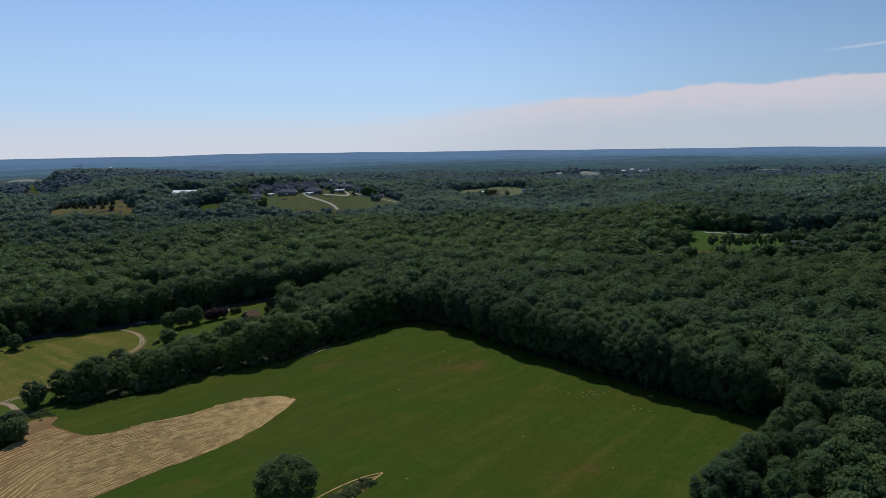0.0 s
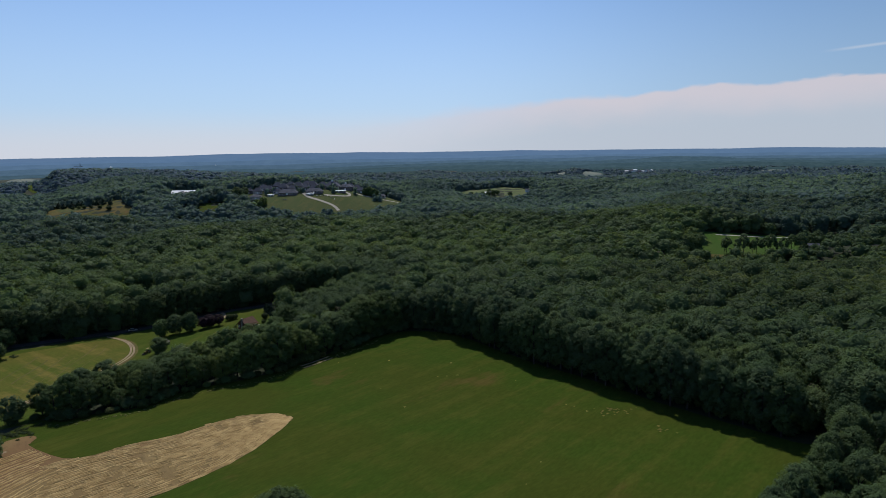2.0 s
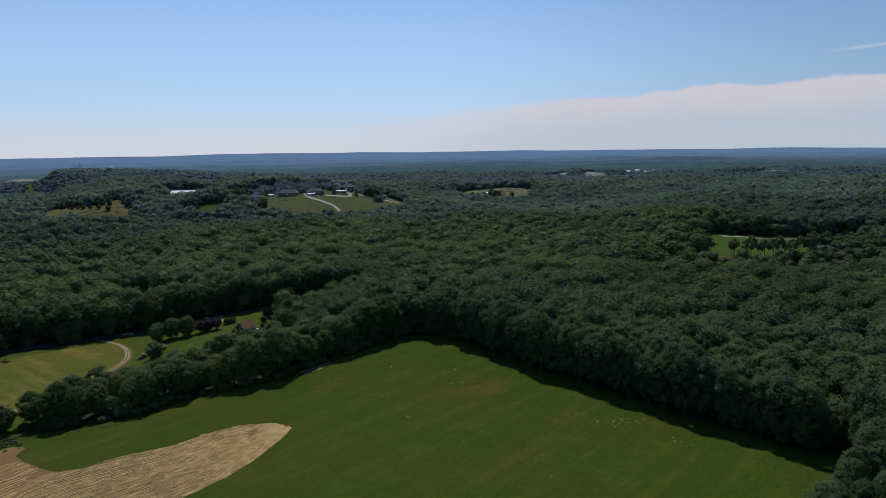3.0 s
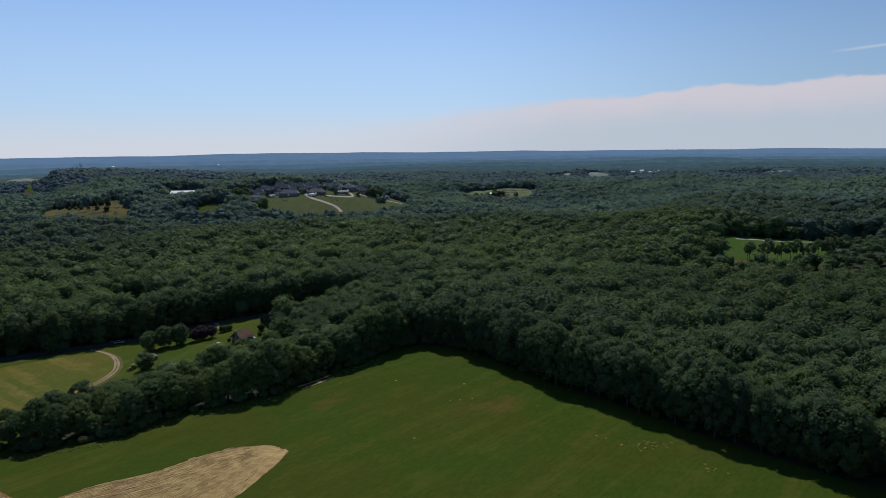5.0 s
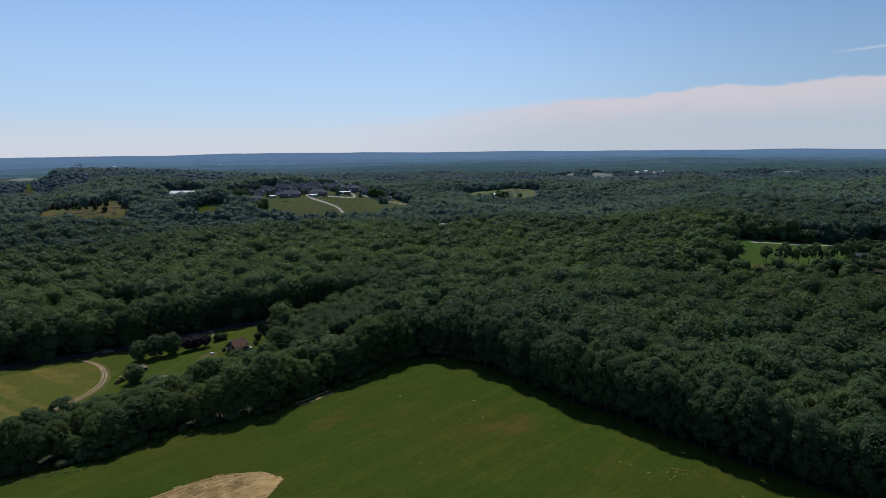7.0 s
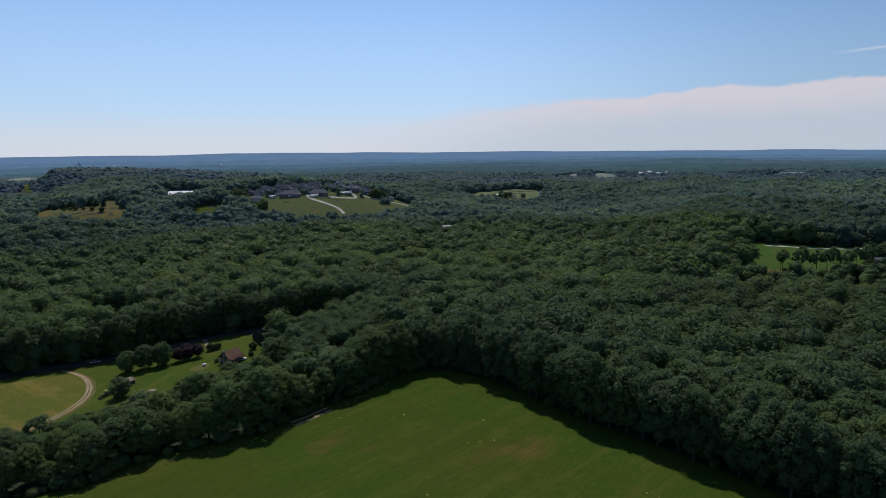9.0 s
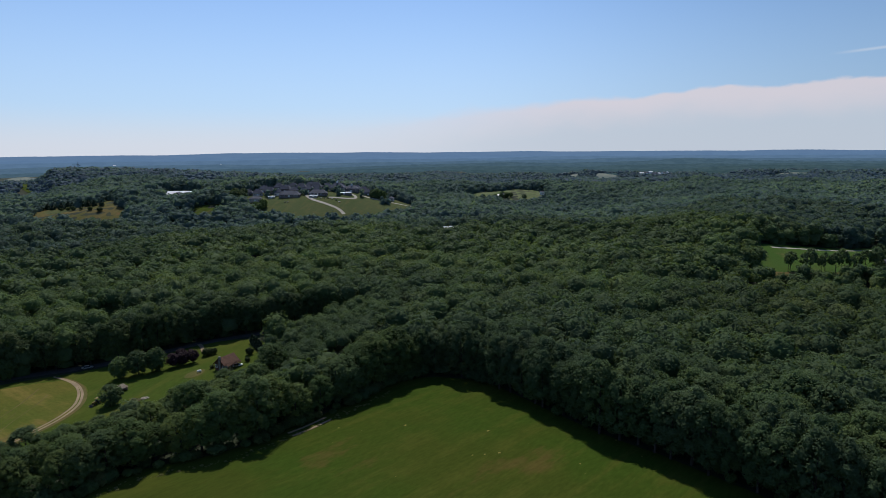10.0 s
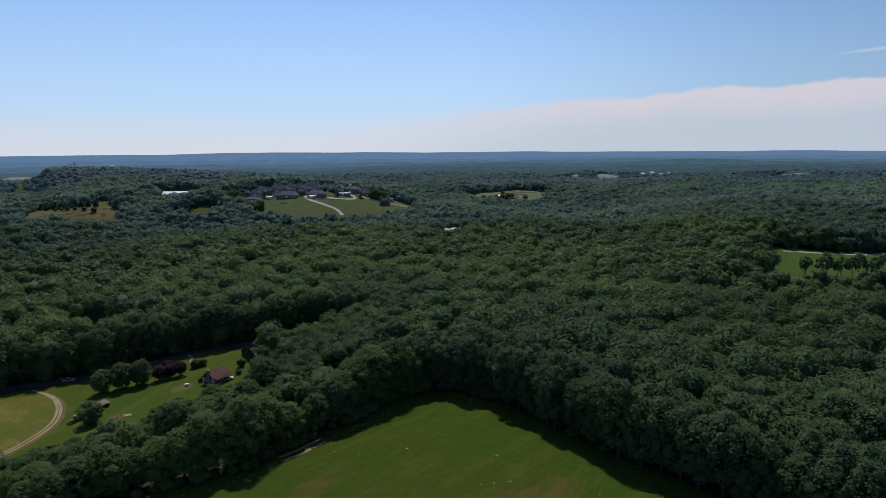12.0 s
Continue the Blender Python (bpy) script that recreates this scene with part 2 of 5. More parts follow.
WEATHERED = rough_material("weathered_boards", ((0.23, 0.19, 0.15), (0.33, 0.28, 0.23)), 0.8, 6.0, 0.9, 0.02, (6, 1, 1))
RED_EARTH = rough_material("reddish_earth", ((0.12, 0.065, 0.04), (0.18, 0.1, 0.06)), 0.4, 3.0, 0.95, 0.1)
ASPHALT = rough_material("asphalt", ((0.03, 0.03, 0.03), (0.045, 0.045, 0.043)), 0.3, 8.0, 0.9, 0.01)
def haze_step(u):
    """The far woods' glow with haze painted in, from the nearest hills (0) to the horizon (1)."""
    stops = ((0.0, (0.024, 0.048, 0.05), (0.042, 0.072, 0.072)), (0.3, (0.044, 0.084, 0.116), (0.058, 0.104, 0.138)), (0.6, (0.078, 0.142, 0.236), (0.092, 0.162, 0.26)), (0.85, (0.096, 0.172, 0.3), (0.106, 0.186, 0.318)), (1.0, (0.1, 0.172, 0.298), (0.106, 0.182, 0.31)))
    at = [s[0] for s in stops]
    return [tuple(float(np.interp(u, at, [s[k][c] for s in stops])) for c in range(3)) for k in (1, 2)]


HAZES = [distance_material("hazed_distant_woods", *haze_step(u), scale) for u, scale in ((0.09, 0.04), (0.15, 0.034), (0.23, 0.028), (0.33, 0.022), (0.47, 0.016), (0.65, 0.012), (0.83, 0.01), (1.0, 0.008))]


# ---- shapes ----


def height(x, y):
    """The lie of the land."""
    def swell(cx, cy, sx, sy, h):
        return h * np.exp(-0.5 * (((x - cx) / sx) ** 2 + ((y - cy) / sy) ** 2))
    x, y = np.asarray(x, float), np.asarray(y, float)
    z = swell(-190, 315, 55, 110, -8) + swell(275, 590, 140, 120, 3) + swell(-320, 850, 430, 70, -26) + swell(-560, 930, 140, 50, -12)
    z = z + swell(170, 1220, 180, 190, -38) + swell(-225, 1068, 130, 85, 37) + swell(228, 460, 85, 25, -20) + swell(-455, 1160, 110, 62, 22) 
    z = z + swell(115, 1580, 200, 80, 4) + swell(500, 2200, 260, 130, -25) + swell(540, 880, 230, 150, 28) + swell(60, 640, 200, 130, 6) + swell(900, 1400, 450, 400, 10) + swell(900, 2180, 300, 130, 6) + swell(960, 1990, 150, 80, -18) + swell(250, 2150, 250, 120, -8) + swell(-150, 2150, 250, 140, 10) + swell(-13, 748, 32, 24, 5) + swell(1350, 1900, 250, 200, 8) + swell(-1700, 2900, 700, 400, -14) + swell(-960, 1640, 120, 110, 5) + swell(-1650, 2450, 250, 120, 18)
    # front crest of the forest; plateau's short steep western brow set along a camera ray
    z = z + swell(-330, 690, 160, 45, 4) + swell(-640, 930, 90, 48, -15) + swell(-885, 1390, 80, 85, -15) + swell(-1390, 2110, 150, 70, -5)
    z = z + swell(-850, 1700, 350, 260, 35) / (1 + np.exp(np.clip((-0.6276 * (y - 60) - 9 - x) / 10, -40, 40)))
    z = z + swell(-1070, 1660, 70, 90, 12) + swell(430, 2450, 110, 45, 7) + swell(580, 2450, 90, 45, 7) + swell(1150, 2270, 170, 80, 17)
    rolling = np.clip((np.hypot(x, y) - 420) / 250, 0, 1)
    z = z + rolling * (4.0 * np.sin(x / 62 + y / 140) * np.sin(y / 71 - x / 230) + 2.5 * np.sin(x / 33 - y / 55))
    far = np.clip((np.hypot(x, y) - 1200) / 1200, 0, 1)
    return z + far * (4.0 * np.sin(x / 210 + y / 330) + 5.0 * np.sin(y / 105 - x / 290))


def mesh_of(name, verts, faces, smooth=False):
    """A mesh from arrays: verts (n, 3) and a list of index arrays, each (m, 3) or (m, 4)."""
    me = bpy.data.meshes.new(name)
    faces = [np.asarray(f, np.int32) for f in faces if len(f)]
    verts = np.asarray(verts, np.float32)
    loops = np.concatenate([f.ravel() for f in faces])
    sizes = np.concatenate([np.full(len(f), f.shape[1], np.int32) for f in faces])
    me.vertices.add(len(verts))
    me.vertices.foreach_set("co", verts.ravel())
    me.loops.add(len(loops))
    me.loops.foreach_set("vertex_index", loops)
    me.polygons.add(len(sizes))
    me.polygons.foreach_set("loop_start", np.concatenate([[0], np.cumsum(sizes)[:-1]]).astype(np.int32))
    me.polygons.foreach_set("loop_total", sizes)
    me.polygons.foreach_set("use_smooth", np.full(len(sizes), smooth))
    me.update(calc_edges=True)
    return me


def part(name, data, mat, parent=None, label=""):
    """Links a bmesh or a mesh as one object under a thing or a part."""
    if isinstance(data, bmesh.types.BMesh):
        me = bpy.data.meshes.new(name)
        bmesh.ops.recalc_face_normals(data, faces=data.faces)
        data.to_mesh(me)
        data.free()
        data = me
    if mat and not data.materials:
        data.materials.append(mat)
    ob = new(name, data)
    ob.parent = parent
    return tagged(ob, label)


def inside(poly, x, y):
    """Which of the points lie in the polygon."""
    x, y = np.asarray(x, float), np.asarray(y, float)
    hit = np.zeros(x.shape, bool)
    for (ax, ay), (bx, by) in zip(poly, poly[1:] + poly[:1]):
        if ay != by:
            hit ^= ((ay > y) != (by > y)) & (x < (bx - ax) * (y - ay) / (by - ay) + ax)
    return hit


def rounded(poly, times=2):
    """Cuts the corners of a closed outline."""
    for _ in range(times):
        poly = [p for (ax, ay), (bx, by) in zip(poly, poly[1:] + poly[:1])
                for p in ((0.75 * ax + 0.25 * bx, 0.75 * ay + 0.25 * by), (0.25 * ax + 0.75 * bx, 0.25 * ay + 0.75 * by))]
    return poly


def eased(line, times=2):
    """Cuts the corners of an open line."""
    for _ in range(times):
        out = [line[0]]
        for (ax, ay), (bx, by) in zip(line, line[1:]):
            out += [(0.75 * ax + 0.25 * bx, 0.75 * ay + 0.25 * by), (0.25 * ax + 0.75 * bx, 0.25 * ay + 0.75 * by)]
        line = out + [line[-1]]
    return line


def sheet(name, poly, lift, mat, step, label, category, ragged=0.0, smooth_out=2):
    """A patch of land draped over the ground, with its own outline."""
    poly = rounded(poly, smooth_out)
    bm = bmesh.new()
    rng = random.Random(len(name) + int(abs(poly[0][0])))
    ring = []
    for (ax, ay), (bx, by) in zip(poly, poly[1:] + poly[:1]):
        n = max(1, int(math.hypot(bx - ax, by - ay) / step))
        for i in range(n):
            u = i / n
            ring.append(bm.verts.new((ax + (bx - ax) * u + rng.uniform(-ragged, ragged), ay + (by - ay) * u + rng.uniform(-ragged, ragged), 0)))
    bm.faces.new(ring)
    xs, ys = [p[0] for p in poly], [p[1] for p in poly]
    for lo, hi, axis in ((min(xs), max(xs), 0), (min(ys), max(ys), 1)):
        k = lo + step
        while k < hi:
            co, no = [(k, 0, 0), (0, k, 0)][axis], [(1, 0, 0), (0, 1, 0)][axis]
            bmesh.ops.bisect_plane(bm, geom=bm.verts[:] + bm.edges[:] + bm.faces[:], plane_co=co, plane_no=no)
            k += step
    for v in bm.verts:
        v.co.z = float(height(v.co.x, v.co.y)) + lift
    for f in bm.faces:
        f.smooth = True
        if f.normal.z < 0:
            f.normal_flip()
    ob = part(name, bm, mat)
    return tagged(ob, label, category, "", "structure")


def ribbon(name, line, width, lift, mat, label, category, smooth_out=2):
    """A track or road draped over the ground along a line."""
    line = eased(line, smooth_out)
    fine = []
    for (ax, ay), (bx, by) in zip(line, line[1:]):
        n = max(1, int(math.hypot(bx - ax, by - ay) / 4))
        fine += [(ax + (bx - ax) * i / n, ay + (by - ay) * i / n) for i in range(n)]
    fine.append(line[-1])
    rng = random.Random(len(fine))
    verts, faces = [], []
    for i, (x, y) in enumerate(fine):
        ax, ay = fine[max(0, i - 1)]
        bx, by = fine[min(len(fine) - 1, i + 1)]
        d = math.hypot(bx - ax, by - ay) or 1
        nx, ny = -(by - ay) / d, (bx - ax) / d
        for s in (-0.5, -0.17, 0.17, 0.5):
            w = width * s * rng.uniform(0.9, 1.12)
            px, py = x + nx * w, y + ny * w
            verts.append((px, py, float(height(px, py)) + lift))
        if i:
            k = 4 * i
            faces += [(k - 4 + j, k - 3 + j, k + 1 + j, k + j) for j in range(3)]
    ob = part(name, mesh_of(name, verts, [faces], True), mat)
    return tagged(ob, label, category, "", "structure")


def tube(points, radii, sides=7):
    """A tapered, bent round limb: verts and quads."""
    verts, faces = [], []
    for k, (p, r) in enumerate(zip(points, radii)):
        p = Vector(p)
        a = Vector(points[max(0, k - 1)])
        b = Vector(points[min(len(points) - 1, k + 1)])
        side = (b - a).orthogonal().normalized()
        other = (b - a).normalized().cross(side)
        for i in range(sides):
            w = 2 * math.pi * i / sides
            verts.append(p + (side * math.cos(w) + other * math.sin(w)) * r)
        if k:
            o = sides * (k - 1)
            faces += [(o + i, o + (i + 1) % sides, o + sides + (i + 1) % sides, o + sides + i) for i in range(sides)]
    return [tuple(v) for v in verts], faces


def joined(pieces):
    verts, faces = [], []
    for v, f in pieces:
        faces += [tuple(i + len(verts) for i in q) for q in f]
        verts += v
    return verts, faces


# ---- trees ----
ICO = bmesh.new()
bmesh.ops.create_icosphere(ICO, subdivisions=1, radius=1)
ICO_V = np.array([tuple(v.co) for v in ICO.verts])
ICO_F = np.array([[v.index for v in f.verts] for f in ICO.faces])
ICO.free()
OCT_V = np.array([(1, 0, 0), (0, 1, 0), (-1, 0, 0), (0, -1, 0), (0, 0, 1), (0, 0, -1)], float)
OCT_F = np.array([(0, 1, 4), (1, 2, 4), (2, 3, 4), (3, 0, 4), (1, 0, 5), (2, 1, 5), (3, 2, 5), (0, 3, 5)])


def foliage(rng, lobes, leaves, leaf, core="ico", low=-0.75, lobe_size=(0.3, 0.46), ratio=1.0, cone=False):
    """A crown of radius 1 and half-height ratio about the origin: uneven round boughs, each a dark heart under many small leaf clumps. Returns verts and triangles."""
    k = np.arange(lobes) + 0.5
    up = np.clip(1 - k / lobes * (1 - low) + rng.uniform(-0.12, 0.12, lobes), low, 1)
    turn = k * 2.39996 + rng.uniform(-0.6, 0.6, lobes)
    size = rng.uniform(*lobe_size, lobes)
    rad = np.sqrt(np.clip(1 - up**2, 0.02, 1)) * (1 - size) * rng.uniform(0.8, 1.12, lobes)
    tall = up * (ratio - size) * rng.uniform(0.86, 1.05, lobes)
    if cone:
        rad = (1.02 - up) / 2 * rng.uniform(0.55, 0.8, lobes)
        tall = up * ratio * 0.9
        size = size * (0.25 + 0.6 * (1 - up) / 2)
    centre = np.stack([np.cos(turn) * rad, np.sin(turn) * rad, tall], 1)
    cv, cf = (ICO_V, ICO_F) if core == "ico" else (OCT_V, OCT_F)
    verts, tris, base = [], [], 0
    for c, s in zip(centre, size):
        v = cv * s * rng.uniform(0.7, 0.95, (len(cv), 1)) + c
        verts.append(v)
        tris.append(cf + base)
        base += len(v)
    if leaves == 0:
        return np.concatenate(verts), np.concatenate(tris)
    n = int(leaves * 3)
    which = rng.choice(lobes, n, p=size**2 / (size**2).sum())
    out = centre[which] * (1, 1, 1 / ratio)
    way = rng.normal(size=(n, 3)) + out / (np.linalg.norm(out, axis=1, keepdims=True) + 0.1) * 0.9 + (0, 0, 0.4)
    way /= np.linalg.norm(way, axis=1, keepdims=True)
    spot = centre[which] + way * size[which, None] * rng.uniform(0.82, 1.18, (n, 1))
    buried = np.zeros(n, bool)
    for i, (c, s) in enumerate(zip(centre, size)):
        buried |= (which != i) & (np.linalg.norm(spot - c, axis=1) < 0.84 * s)
    keep = rng.permutation(np.where(~buried)[0])[:leaves]
    spot, way = spot[keep], way[keep]
    if not cone:
        # part of the clumps fill the hollows between the boughs, on the crown's own rounded outline
        m = int(0.42 * len(spot))
        dome = rng.normal(size=(m, 3))
        dome[:, 2] = np.where(dome[:, 2] < low * 1.5, -dome[:, 2], dome[:, 2]) + 0.25
        dome /= np.linalg.norm(dome, axis=1, keepdims=True)
        spot[:m] = dome * (1, 1, ratio) * rng.uniform(0.8, 0.99, (m, 1))
        way[:m] = dome * (1, 1, 1 / ratio)
        way[:m] /= np.linalg.norm(way[:m], axis=1, keepdims=True)
    n = len(spot)
    normal = way + rng.normal(scale=0.38, size=(n, 3)) + (0, 0, 0.5)
    normal /= np.linalg.norm(normal, axis=1, keepdims=True)
    side = np.cross(normal, rng.normal(size=(n, 3)))
    side /= np.linalg.norm(side, axis=1, keepdims=True)
    other = np.cross(normal, side)
    a = leaf * rng.uniform(0.6, 1.35, (n, 1))
    b = leaf * rng.uniform(0.5, 1.0, (n, 1))
    tri = np.stack([spot - side * a - other * b * 0.6, spot + side * a - other * b * 0.6, spot + other * b * 1.2 + side * a * rng.uniform(-0.6, 0.6, (n, 1))], 1).reshape(-1, 3)
    verts.append(tri)
    return np.concatenate(verts), np.concatenate(tris + [np.arange(3 * n).reshape(-1, 3) + base])


def canopy_crown(rng, lobes, leaves, leaf, flat, low, heart=(0.78, 0.92)):
    """A forest crown of radius 1: a low dome of round sub-crowns, each covered with small leaf clumps over one dark heart. Returns verts and triangles."""
    k = np.arange(lobes) + 0.5
    up = np.clip(1 - k / lobes * (1 - low) + rng.uniform(-0.1, 0.1, lobes), low, 1)
    turn = k * 2.39996 + rng.uniform(-0.5, 0.5, lobes)
    size = rng.uniform(0.2, 0.36, lobes)
    rad = np.sqrt(np.clip(1 - up**2, 0.01, 1)) * (1 - 0.7 * size) * rng.uniform(0.82, 1.1, lobes)
    centre = np.stack([np.cos(turn) * rad, np.sin(turn) * rad, up * flat * (1 - 0.6 * size) * rng.uniform(0.8, 1.08, lobes)], 1)
    cv, cf = ICO_V, ICO_F
    keep = cf[cv[cf][:, :, 2].max(1) > low]
    used = np.unique(keep)
    back = np.zeros(len(cv), int)
    back[used] = np.arange(len(used))
    verts, tris = cv[used] * (1, 1, flat) * rng.uniform(*heart, (len(used), 1)), back[keep]
    n = leaves * 3
    which = rng.choice(lobes, n, p=size**2 / (size**2).sum())
    out = centre[which] * (1, 1, 1 / flat)
    way = rng.normal(size=(n, 3)) + out * 0.8 + (0, 0, 0.5)
    way /= np.linalg.norm(way, axis=1, keepdims=True)
    spot = centre[which] + way * size[which, None] * (1, 1, 0.8) * rng.uniform(0.88, 1.1, (n, 1))
    buried = np.zeros(n, bool)
    for i, (c, r) in enumerate(zip(centre, size)):
        buried |= (which != i) & (np.linalg.norm(spot - c, axis=1) < 0.85 * r)
    keep = rng.permutation(np.where(~buried)[0])[:leaves]
    spot, way = spot[keep], way[keep]
    n = len(spot)
    normal = way + rng.normal(scale=0.34, size=(n, 3)) + (0, 0, 0.6)
    normal /= np.linalg.norm(normal, axis=1, keepdims=True)
    side = np.cross(normal, rng.normal(size=(n, 3)))
    side /= np.linalg.norm(side, axis=1, keepdims=True)
    other = np.cross(normal, side)
    a, b = leaf * rng.uniform(0.7, 1.3, (n, 1)), leaf * rng.uniform(0.6, 1.05, (n, 1))
    tri = np.stack([spot - side * a - other * b * 0.6, spot + side * a - other * b * 0.6, spot + other * b * 1.2 + side * a * rng.uniform(-0.6, 0.6, (n, 1))], 1).reshape(-1, 3)
    return np.concatenate([verts, tri]), np.concatenate([tris, np.arange(3 * n).reshape(-1, 3) + len(verts)])


def trunk_mesh(rng, tall, spread, thick):
    """A tapered trunk with a few rising limbs."""
    lean = rng.uniform(-0.04, 0.04, 2) * tall
    def at(u):
        return (lean[0] * u * u, lean[1] * u, tall * u)
    pieces = [tube([(0, 0, -0.6), at(0.03), at(0.2), at(0.45), at(0.75)], [thick * 1.35, thick, thick * 0.8, thick * 0.55, thick * 0.2])]
    for i in range(5):
        u = 0.24 + 0.09 * i
        w = 2.4 * i + rng.uniform(-0.4, 0.4)
        p = Vector(at(u))
        q = p + Vector((math.cos(w) * spread * 0.35, math.sin(w) * spread * 0.35, tall * 0.1))
        r = p + Vector((math.cos(w) * spread * 0.7, math.sin(w) * spread * 0.7, tall * 0.17))
        pieces.append(tube([p, q, r], [thick * 0.4, thick * 0.28, thick * 0.1], 5))
    v, f = joined(pieces)
    return mesh_of("trunk", v, [f], True)


def tree_kind(seed, tall, spread, lobes, leaves, leaf, low, mats=(BARK, LEAVES), foot=0.16, lobe_size=(0.3, 0.46), cone=False):
    """The two meshes of one kind of tree: trunk and crown."""
    rng = np.random.default_rng(seed)
    half = tall * (1 - foot) / 2
    v, t = foliage(rng, lobes, leaves, leaf, "ico", low, lobe_size, half / spread, cone)
    v = v * spread + (0, 0, tall - half)
    crown = mesh_of("crown", v, [t])
    crown.materials.append(mats[1])
    trunk = trunk_mesh(rng, tall, spread, 0.018 * tall)
    trunk.materials.append(mats[0])
    return trunk, crown


def plant(kind, x, y, label, group="", name="tree", category="tree", scale=1.0, wide=1.0, turn=0.0, lean=0.0, part_names=("trunk", "crown")):
    """One tree of a kind, as a thing of its own with its trunk and crown."""
    ob = tagged(new(name), label, category, group)
    for part_name, me in zip(part_names, kind):
        if me:
            part(part_name, me, None, ob)
    ob.matrix_basis = Matrix.Translation((x, y, float(height(x, y)))) @ Matrix.Rotation(turn, 4, "Z") @ Matrix.Rotation(lean, 4, "X") @ Matrix.Diagonal((scale * wide, scale * wide, scale, 1))
    return ob


def woods(name, spots, heights, spreads, protos, tall_protos, mat, label, seed):
    """Many trees too far off to be told apart, in one mesh."""
    rng = np.random.default_rng(seed)
    # where the woods end, a lower storey of branches reaches down to the ground
    rim = np.zeros(len(spots), bool)
    for poly in CLEAR:
        for k in range(8):
            rim |= inside(poly, spots[:, 0] + 12 * math.cos(k * math.pi / 4), spots[:, 1] + 12 * math.sin(k * math.pi / 4))
    spots = np.concatenate([spots, spots[rim] + rng.uniform(-2, 2, (int(rim.sum()), 2)), spots[rim] + rng.uniform(-2, 2, (int(rim.sum()), 2))])
    heights = np.concatenate([heights, heights[rim] * 0.66, heights[rim] * 0.38])
    spreads = np.concatenate([spreads, spreads[rim], spreads[rim] * 0.8])
    # inside the woods only the tops of the crowns show; along the rim whole crowns stand
    pick = rng.integers(0, len(protos), len(spots))
    lower = np.zeros(int(rim.sum()), bool)
    pick += np.where(np.concatenate([rim, lower, lower]), len(protos), 0)
    turn = rng.uniform(0, 2 * math.pi, len(spots))
    ground = height(spots[:, 0], spots[:, 1])
    verts, tris, tones, base = [], [], [], 0
    for k, (pv, pt) in enumerate(protos + tall_protos):
        ids = np.where(pick == k)[0]
        if not len(ids):
            continue
        c, s = np.cos(turn[ids])[:, None], np.sin(turn[ids])[:, None]
        wide = spreads[ids][:, None]
        x = (pv[:, 0] * c - pv[:, 1] * s) * spreads[ids][:, None] + spots[ids, 0][:, None]
        y = (pv[:, 0] * s + pv[:, 1] * c) * spreads[ids][:, None] + spots[ids, 1][:, None]
        z = (pv[:, 2][None] - pv[:, 2].max()) * wide + (ground[ids] + heights[ids])[:, None]
        verts.append(np.stack([x, y, z], 2).reshape(-1, 3))
        shift = (np.arange(len(ids)) * len(pv) + base)[:, None, None]
        tris.append((pt[None] + shift).reshape(-1, 3))
        base += len(ids) * len(pv)
        tones.append(np.repeat(rng.random(len(ids)), len(pv)))
    me = mesh_of(name, np.concatenate(verts), [np.concatenate(tris)], True)
    me.attributes.new("tone", "FLOAT", "POINT").data.foreach_set("value", np.concatenate(tones).astype(np.float32))
    me.materials.append(mat)
    return tagged(new(name, me), label, "forest", "", "stuff")


# ---- the land ----
# The open land, as outlines in the plan.
FIELD_LINE = [(-150, 229), (-137, 227), (-127, 232), (-114, 233), (-105, 247), (-98, 253), (-80, 258), (-61, 277), (-45, 298), (-36, 312), (-21, 323),
              (-4, 315), (5, 307), (17, 289), (33, 267), (52, 248), (67, 229), (81, 213), (96, 198), (104, 190)]
FIELD_FRONT = [(104, 188), (93, 177), (81, 165), (69, 152), (60, 141), (54, 124), (70, 20), (60, -150), (-180, -150), (-230, 40), (-200, 140), (-165, 190), (-157, 212)]
HAY_PLAN = [(-55.5, 225), (-63, 228), (-74, 227), (-84, 221), (-90, 214), (-105, 207), (-112, 201), (-118, 199), (-129, 204), (-137, 210), (-144, 217), (-148, 213),
            (-144, 203), (-143, 190), (-150, 160), (-150, 120), (-122, 118), (-108, 142), (-95, 158), (-87, 169), (-73, 183), (-63, 198), (-58, 213), (-55.5, 221)]
MEADOW_PLAN = [(-170, 222), (-152, 233), (-143, 242), (-133, 262), (-127, 281), (-115, 297), (-100, 309), (-86, 316), (-90, 332), (-92, 350), (-94, 366), (-98, 378), (-108, 386), (-118, 389), (-130, 386),
               (-138, 382), (-148, 373), (-167, 362), (-181, 354), (-198, 346), (-230, 316), (-290, 285), (-290, 210), (-220, 205), (-185, 214)]
GREEN_PLAN = [(194, 508), (199, 520), (207, 540), (217, 562), (226, 600), (256, 605), (299, 612), (350, 622), (384, 614), (340, 570), (300, 545), (288, 520), (272, 514), (230, 508)]
SCHOOL_PLAN = [(-292, 960), (-268, 938), (-182, 936), (-152, 944), (-118, 958), (-84, 985), (-56, 1030), (-60, 1080), (-120, 1100), (-200, 1115), (-290, 1095), (-350, 1045), (-312, 1000)]
BROWN_PLAN = [(-682, 1116), (-650, 1112), (-585, 1062), (-580, 1090), (-556, 1106), (-526, 1060), (-500, 1032), (-482, 1000), (-480, 962), (-530, 944), (-565, 985), (-588, 975), (-622, 990), (-652, 1040)]
GLADE_PLAN = [(20, 1480), (60, 1415), (130, 1410), (196, 1440), (210, 1520), (150, 1560), (70, 1570), (20, 1540)]
